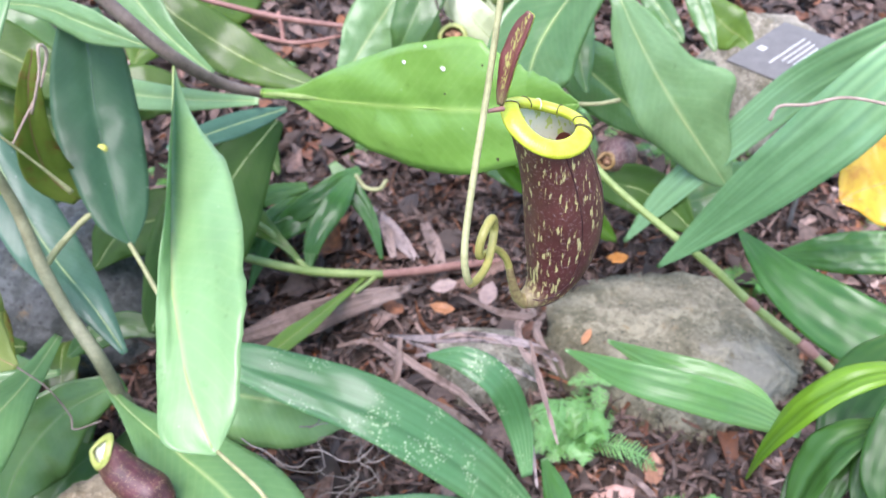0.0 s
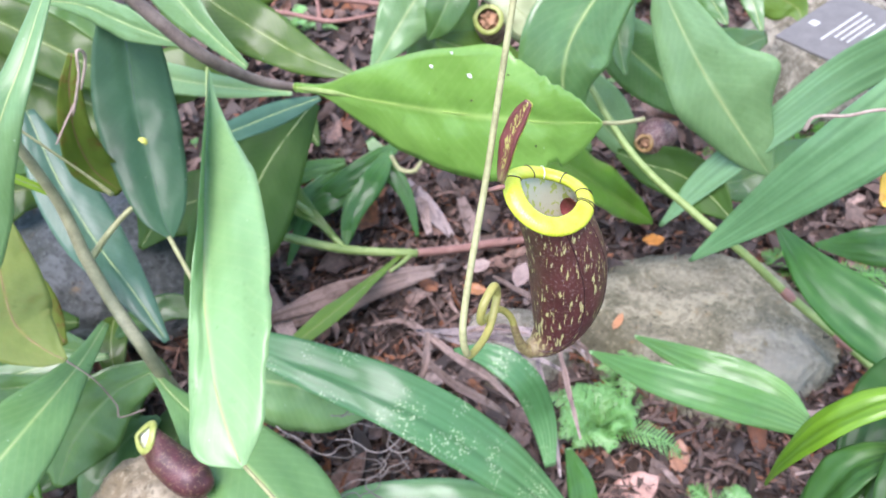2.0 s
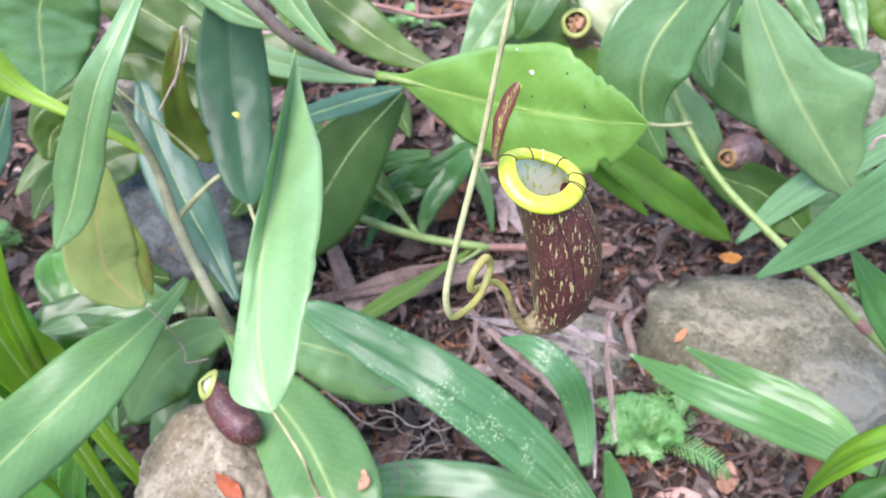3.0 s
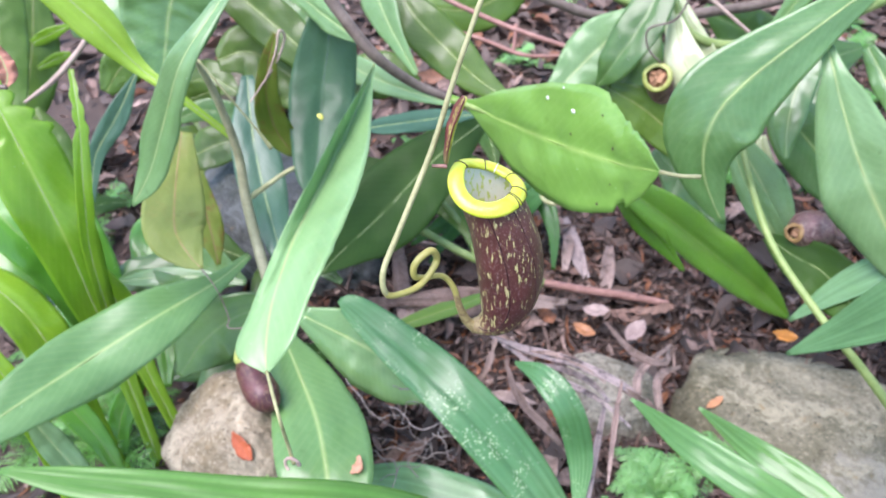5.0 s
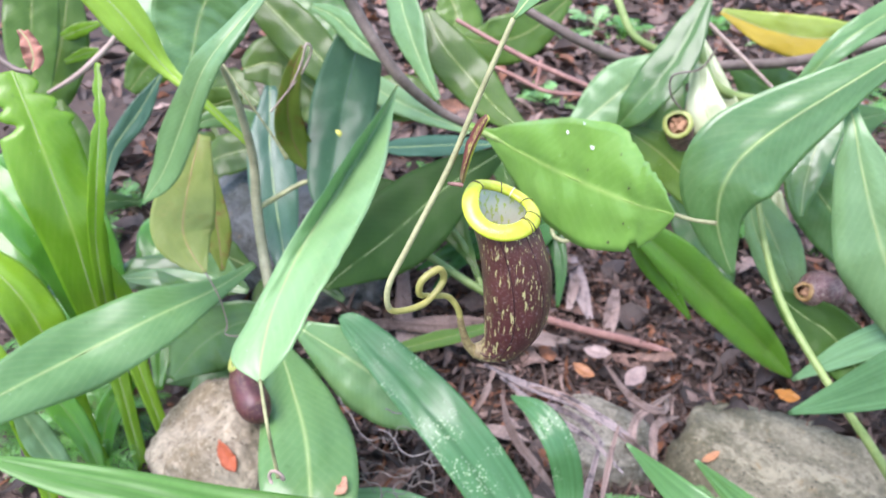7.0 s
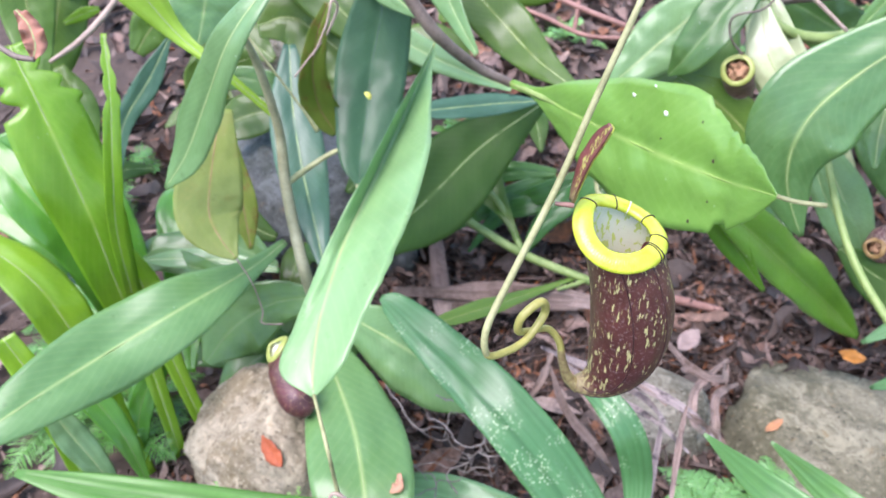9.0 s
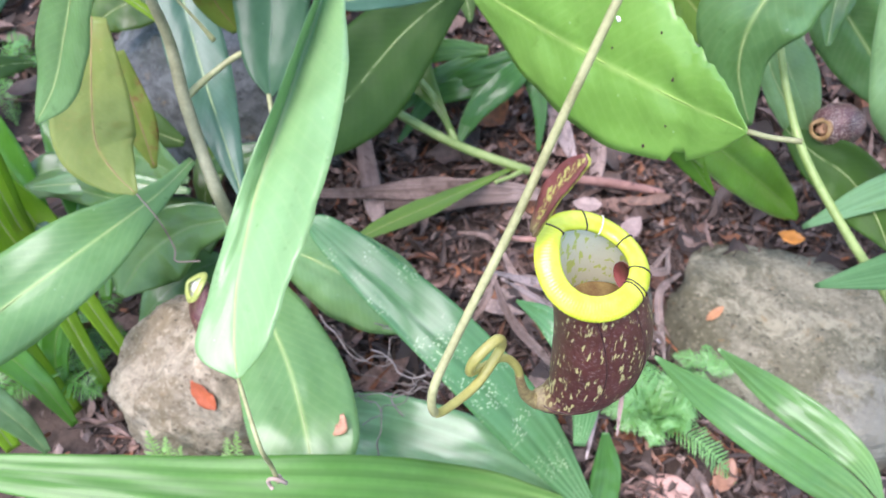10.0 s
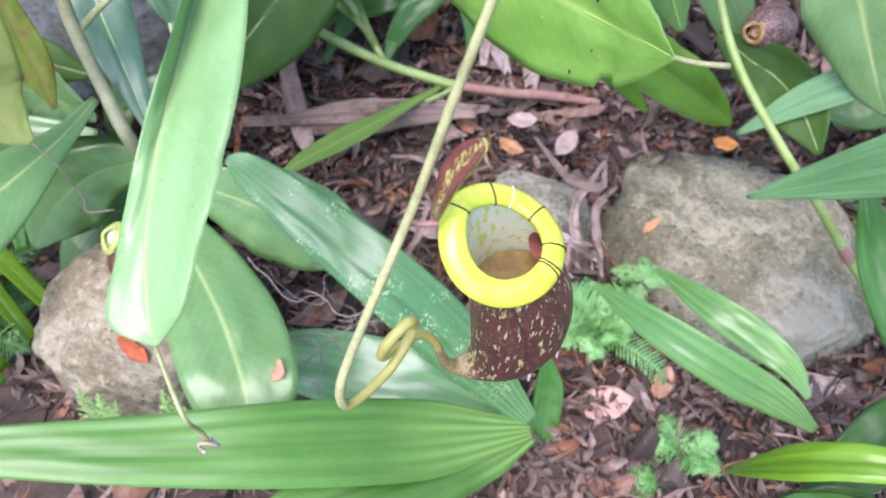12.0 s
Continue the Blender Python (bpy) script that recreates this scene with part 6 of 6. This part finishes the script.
read = Vector((0.109, 0.084, 0.022)).normalized()
down = Vector((0.049, -0.107, -0.003))
down = (down - read * down.dot(read)).normalized()
SIGN = Matrix.Translation((0.513, 0.995, 0.312)) @ Matrix((read, -down, read.cross(-down))).transposed().to_4x4() @ Matrix.Scale(1.14, 4)
plant_label()


# ---- ferns ----
FERN = [leaf_material("fern_light", (0.13, 0.36, 0.08), (0.24, 0.5, 0.16), (0.3, 0.5, 0.2), rough=0.5), leaf_material("fern_deep", (0.06, 0.22, 0.03), (0.12, 0.33, 0.06), (0.2, 0.4, 0.1), rough=0.5), leaf_material("fern_sprig", (0.24, 0.5, 0.1), (0.38, 0.62, 0.2), (0.4, 0.6, 0.25), rough=0.5)]


def frond(parent, start, aim, length, width, droop, material, seed):
    """A fern frond: a thin stalk with toothed leaflets on both sides, in one mesh."""
    rnd = random.Random(seed)
    aim = Vector(aim).normalized()
    side = aim.cross(Vector((0, 0, 1)))
    side = side.normalized() if side.length > 0.05 else Vector((1, 0, 0))
    verts, faces, uvs = [], [], []
    pairs = 22
    path = [Vector(start) + aim * length * s + Vector((0, 0, -droop * length * s * s)) for s in np.linspace(0, 1, pairs + 3)]
    v, f = sweep(path[::3] + [path[-1]], [0.0007] * (len(path[::3]) + 1), 5, 20)
    verts += v
    faces += f
    uvs += [(0.5, 0.5)] * len(v)
    for i in range(2, pairs + 3):
        s = i / (pairs + 2)
        t = (path[i] - path[i - 1]).normalized()
        up = side.cross(t).normalized()
        reach = width * math.sin(math.pi * min(1, 0.18 + 0.84 * s)) ** 0.8 * rnd.uniform(0.85, 1.1) + 0.002
        for sg in (-1, 1):
            d = (side * sg + t * 0.55 + up * rnd.uniform(-0.1, 0.35)).normalized()
            cross = d.cross(up).normalized()
            base = len(verts)
            lob = 7
            for j in range(lob + 1):
                q = j / lob
                c = path[i] + d * reach * q + up * (-0.18 * reach * q * q)
                hw = length / pairs * 0.26 * (1 - q) ** 0.5 * (1.0 if j % 2 else 0.4) + 0.0003
                lift = up * rnd.uniform(-0.0008, 0.0008)
                verts += [c - cross * hw + lift, c + up * 0.0004, c + cross * hw - lift]
                uvs += [(0.2, q), (0.5, q), (0.8, q)]
            for j in range(lob):
                a = base + 3 * j
                faces += [(a, a + 1, a + 4, a + 3), (a + 1, a + 2, a + 5, a + 4)]
    return mesh_object("frond", verts, faces, material, parent, uvs)


def fern(base, count, length, width, tone, seed, label, spread=(0, 360), lift=(0.5, 1.3), droop=0.5):
    rnd = random.Random(seed)
    ob = plant("fern", label, "fern", base, "small ferns")
    for k in range(count):
        a = radians(spread[0] + (spread[1] - spread[0]) * (k + rnd.uniform(-0.3, 0.3)) / count)
        e = rnd.uniform(*lift)
        aim = (math.cos(a) * math.cos(e), math.sin(a) * math.cos(e), math.sin(e))
        frond(ob, (base[0] + rnd.uniform(-0.004, 0.004), base[1] + rnd.uniform(-0.004, 0.004), base[2]), aim, length * rnd.uniform(0.75, 1.1), width * rnd.uniform(0.8, 1.15), droop, FERN[tone], seed * 50 + k)
    return ob


fern((0.163, 0.53, 0.02), 16, 0.125, 0.02, 0, 1, "pale green lacy fern in front of the boulder", lift=(0.6, 1.4), droop=0.7)
fern((0.2, 0.6, 0.055), 4, 0.04, 0.012, 0, 2, "tiny pale fern sprouting at the boulder", lift=(0.1, 0.6))
fern((0.29, 0.43, 0.0), 6, 0.07, 0.018, 0, 3, "small green fern in the leaf litter", lift=(0.3, 1.2))
fern((0.24, 0.36, 0.0), 6, 0.07, 0.02, 1, 4, "dark green fern in the leaf litter", lift=(0.2, 1.0))
for spot, tips, words in (((-0.279, 0.228, 0.02), ((-0.299, 0.259, 0.145), (-0.282, 0.262, 0.14), (-0.264, 0.261, 0.138)), "light green sprig before the tan stone"),
                          ((-0.21, 0.24, 0.02), ((-0.211, 0.286, 0.17), (-0.22, 0.28, 0.16)), "light green sprig beside the tan stone")):
    sprig = plant("fern", words, "fern", spot, "small ferns")
    for k, tip in enumerate(tips):
        rise = Vector(tip) - Vector(spot)
        frond(sprig, spot, rise, rise.length, 0.015, 0.0, FERN[2], 700 + k)
fern((-0.72, 0.42, 0.0), 8, 0.15, 0.03, 1, 9, "feathery dark fern under bright fronds", lift=(0.3, 1.2))
fern((0.5, 0.8, 0.0), 8, 0.14, 0.03, 1, 10, "dark feathery fern beside the boulder", lift=(0.3, 1.2))
for x, y in ((-0.627, 0.269), (-0.545, 0.341), (-0.687, 0.380)):
    fern((x, y, 0.0), 9, 0.12, 0.026, 1, int(abs(x) * 1000), "dark green fern under the bright fronds", lift=(0.2, 1.2))
fern((-0.52, 0.3, 0.0), 7, 0.13, 0.026, 1, 11, "green fern among frond stalks", lift=(0.3, 1.2))


for k, (x, y, tone) in enumerate(((-0.95, 0.7, 1), (-0.7, 1.15, 1), (-0.45, 1.1, 1), (-0.9, 1.35, 1), (0.1, 1.25, 1), (0.3, 1.65, 1), (0.75, 1.6, 0), (1.05, 1.35, 1), (0.0, 1.7, 1), (-0.45, 1.6, 0), (1.3, 1.7, 1), (0.35, 1.35, 0), (0.6, 1.2, 1), (0.75, 0.95, 1), (0.45, 1.15, 1), (-0.15, 1.3, 1))):
    fern((x, y, 0.0), 7, 0.13, 0.026, tone, 20 + k, "low green fern sprout in the back litter", lift=(0.2, 1.2))


for k, (x, y) in enumerate(((-0.13, 1.87), (-0.01, 2.00), (0.13, 1.89), (0.22, 2.11), (0.00, 2.34), (-0.40, 2.12), (0.16, 2.50), (-0.19, 2.32), (-0.51, 2.15), (0.29, 1.92), (-0.53, 1.97))):
    fern((x, y, 0.0), 8, 0.15, 0.03, k % 2, 60 + k, "low green fern behind the sprawling leaves", lift=(0.3, 1.3))


# ---- leaf litter ----
def litter_material():
    m, nodes, links, bsdf = shader("litter")
    geo = nodes.new("ShaderNodeNewGeometry")
    tc = nodes.new("ShaderNodeTexCoord")
    tone = geo.outputs["Random Per Island"]
    col = ramp(nodes, links, tone, [(0.0, (0.032, 0.022, 0.018)), (0.34, (0.088, 0.06, 0.047)), (0.58, (0.17, 0.114, 0.09)), (0.76, (0.3, 0.2, 0.165)), (0.83, (0.2, 0.075, 0.035)), (0.9, (0.34, 0.13, 0.05)), (0.94, (0.3, 0.2, 0.16)), (1.0, (0.52, 0.39, 0.33))])
    n = noisy(nodes, links, tc.outputs["Object"], 130, 5)
    col = mixed(nodes, links, ramp(nodes, links, n, [(0.3, (0.75,) * 3), (0.7, (0.0,) * 3)]), col, (0.04, 0.028, 0.022))
    links.new(col, bsdf.inputs["Base Color"])
    bsdf.inputs["Roughness"].default_value = 0.62
    bumped(nodes, links, bsdf, n, 0.5, 0.002)
    return m


def litter_piece(rnd, x, y, z, size, ratio, flat):
    """A curled dead leaf: verts of a 5 by 3 grid, bent along and across."""
    yaw, tip, roll = rnd.uniform(0, 6.28), rnd.gauss(0, flat), rnd.gauss(0, flat)
    m = Matrix.Translation((x, y, z)) @ Euler((tip, roll, yaw)).to_matrix().to_4x4()
    bend, cup = rnd.uniform(-0.9, 1.2), rnd.uniform(-0.5, 1.4)
    hook = rnd.uniform(-0.8, 0.8) if ratio < 0.15 else rnd.uniform(-0.3, 0.3)
    twist = rnd.uniform(-0.6, 0.6)
    out = []
    for i in range(6):
        s = i / 5 * 2 - 1
        w = ratio * size * max(0.05, (1 - abs(s) ** 2.6)) * (1 + rnd.uniform(-0.38, 0.3))
        for k in (-1, -0.5, 0, 0.5, 1):
            p = Vector((s * size, k * w + hook * size * s * s, bend * size * s * s * 0.5 + cup * w * k * k + twist * s * k * w + rnd.uniform(-0.03, 0.03) * size))
            out.append(m @ p)
    return out


def build_litter(name, label, count, seed, place, sizes, ratios, flat, material):
    rnd = random.Random(seed)
    verts, faces = [], []
    for _ in range(count):
        x, y, z = place(rnd)
        size, ratio = rnd.uniform(*sizes), rnd.uniform(*ratios)
        b = len(verts)
        verts += litter_piece(rnd, x, y, z, size, ratio, flat)
        faces += [(b + 5 * i + k, b + 5 * i + k + 1, b + 5 * i + k + 6, b + 5 * i + k + 5) for i in range(5) for k in range(4)]
    ob = mesh_object(name, verts, faces, material)
    return tagged(ob, label, "leaf litter", kind="stuff")


def on_soil(rnd):
    if rnd.random() < 0.5:
        x, y = rnd.uniform(-0.45, 0.75), rnd.uniform(0.25, 1.15)
    else:
        a, r = rnd.uniform(0, 6.2832), 1.25 * rnd.random() ** 0.6
        x, y = 0.05 + r * math.cos(a), 0.85 + r * math.sin(a)
    return x, y, ground_height(x, y) + rnd.uniform(0.002, 0.02)


LITTER = litter_material()
build_litter("leaf_litter", "brown and orange dead leaves covering the soil", 13000, 11, on_soil, (0.004, 0.02), (0.14, 0.5), 0.5, LITTER)
build_litter("leaf_crumbs", "small crumbled leaf bits on the soil", 14000, 12, on_soil, (0.002, 0.007), (0.25, 0.7), 0.4, LITTER)
build_litter("dead_stalks", "thin dry stalks and needles in the litter", 6000, 13, on_soil, (0.012, 0.05), (0.03, 0.1), 0.4, LITTER)


def far_soil(rnd):
    x, y = rnd.gauss(0.2, 1.3), rnd.gauss(1.9, 0.8)
    return x, y, ground_height(x, y) + rnd.uniform(0.002, 0.03)


build_litter("far_litter", "brown dead leaves on the soil further back", 11000, 14, far_soil, (0.012, 0.04), (0.25, 0.6), 0.35, LITTER)


def fallen_leaf(centre, size, ratio, turn, colour, label, seed, host=None):
    rnd = random.Random(seed)
    n, c = Vector((0.1 * rnd.uniform(-1, 1), -0.2, 1)), Vector(centre)
    if host:
        c, n = top_of(host, centre[0], centre[1])
        c = c + n * 0.002
    d = Vector((math.cos(radians(turn)), math.sin(radians(turn)), 0.0))
    d = (d - n * d.dot(n)).normalized()
    st = [(*(c + d * size * s + Vector((0, 0, 0.2 * size * s * s))), size * ratio * w) for s, w in ((-1, 0.08), (-0.5, 0.8), (0.1, 1.0), (0.6, 0.75), (1, 0.05))]
    v, f, uv, _, _ = blade(st, n, 18, 16, 8, 0.12, seed, 0.0007)
    ob = mesh_object("fallen_leaf", v, f, plain_material("fallen", tuple(0.55 * x for x in colour), colour, 70, 0.45), None, uv)
    return tagged(ob, label, "leaf", "fallen leaves")


fallen_leaf((0.193, 0.676, 0.088), 0.016, 0.35, 60, (0.55, 0.26, 0.12), "small orange dead leaf on the boulder", 1, boulder)
fallen_leaf((0.258, 0.818, 0.075), 0.017, 0.6, 10, (0.5, 0.2, 0.03), "orange-brown fallen leaf behind the boulder", 2)
fallen_leaf((-0.26, 0.307, 0.143), 0.019, 0.5, -50, (0.44, 0.11, 0.045), "red fallen leaf on the tan stone", 3, stone_tan)


fallen_leaf((0.191, 0.455, 0.012), 0.034, 0.6, 25, (0.5, 0.3, 0.24), "large pinkish dead leaf on the soil", 4)
fallen_leaf((0.252, 0.501, 0.012), 0.022, 0.6, 80, (0.4, 0.2, 0.12), "brown dead leaf on the soil", 5)
fallen_leaf((-0.001, 0.728, 0.06), 0.018, 0.55, -10, (0.46, 0.2, 0.08), "orange-brown dead leaf on the small stone", 6)
fallen_leaf((0.001, 0.778, 0.055), 0.02, 0.6, 15, (0.4, 0.29, 0.25), "pale pink dead leaf behind the small stone", 7)
fallen_leaf((0.065, 0.765, 0.05), 0.022, 0.62, 70, (0.36, 0.26, 0.23), "pale pink dead leaf between the stones", 8)


# ---- roots ----
roots = plant("root_tangle", "tangle of thin grey dead roots", "roots", (-0.1, 0.45, 0.0))
rnd = random.Random(5)
for k in range(20):
    p = Vector((rnd.uniform(-0.14, -0.06), rnd.uniform(0.37, 0.45), rnd.uniform(0.1, 0.2)))
    pts = [p.copy()]
    a = rnd.uniform(0, 6.28)
    for j in range(7):
        a += rnd.uniform(-1.1, 1.1)
        p = p + Vector((math.cos(a), math.sin(a) * 0.8, rnd.uniform(-0.4, 0.5))) * 0.013
        p.z = max(0.01, p.z)
        pts.append(p.copy())
    tube("root", pts, rnd.uniform(0.0004, 0.0009), STEM["root"], roots, 5)
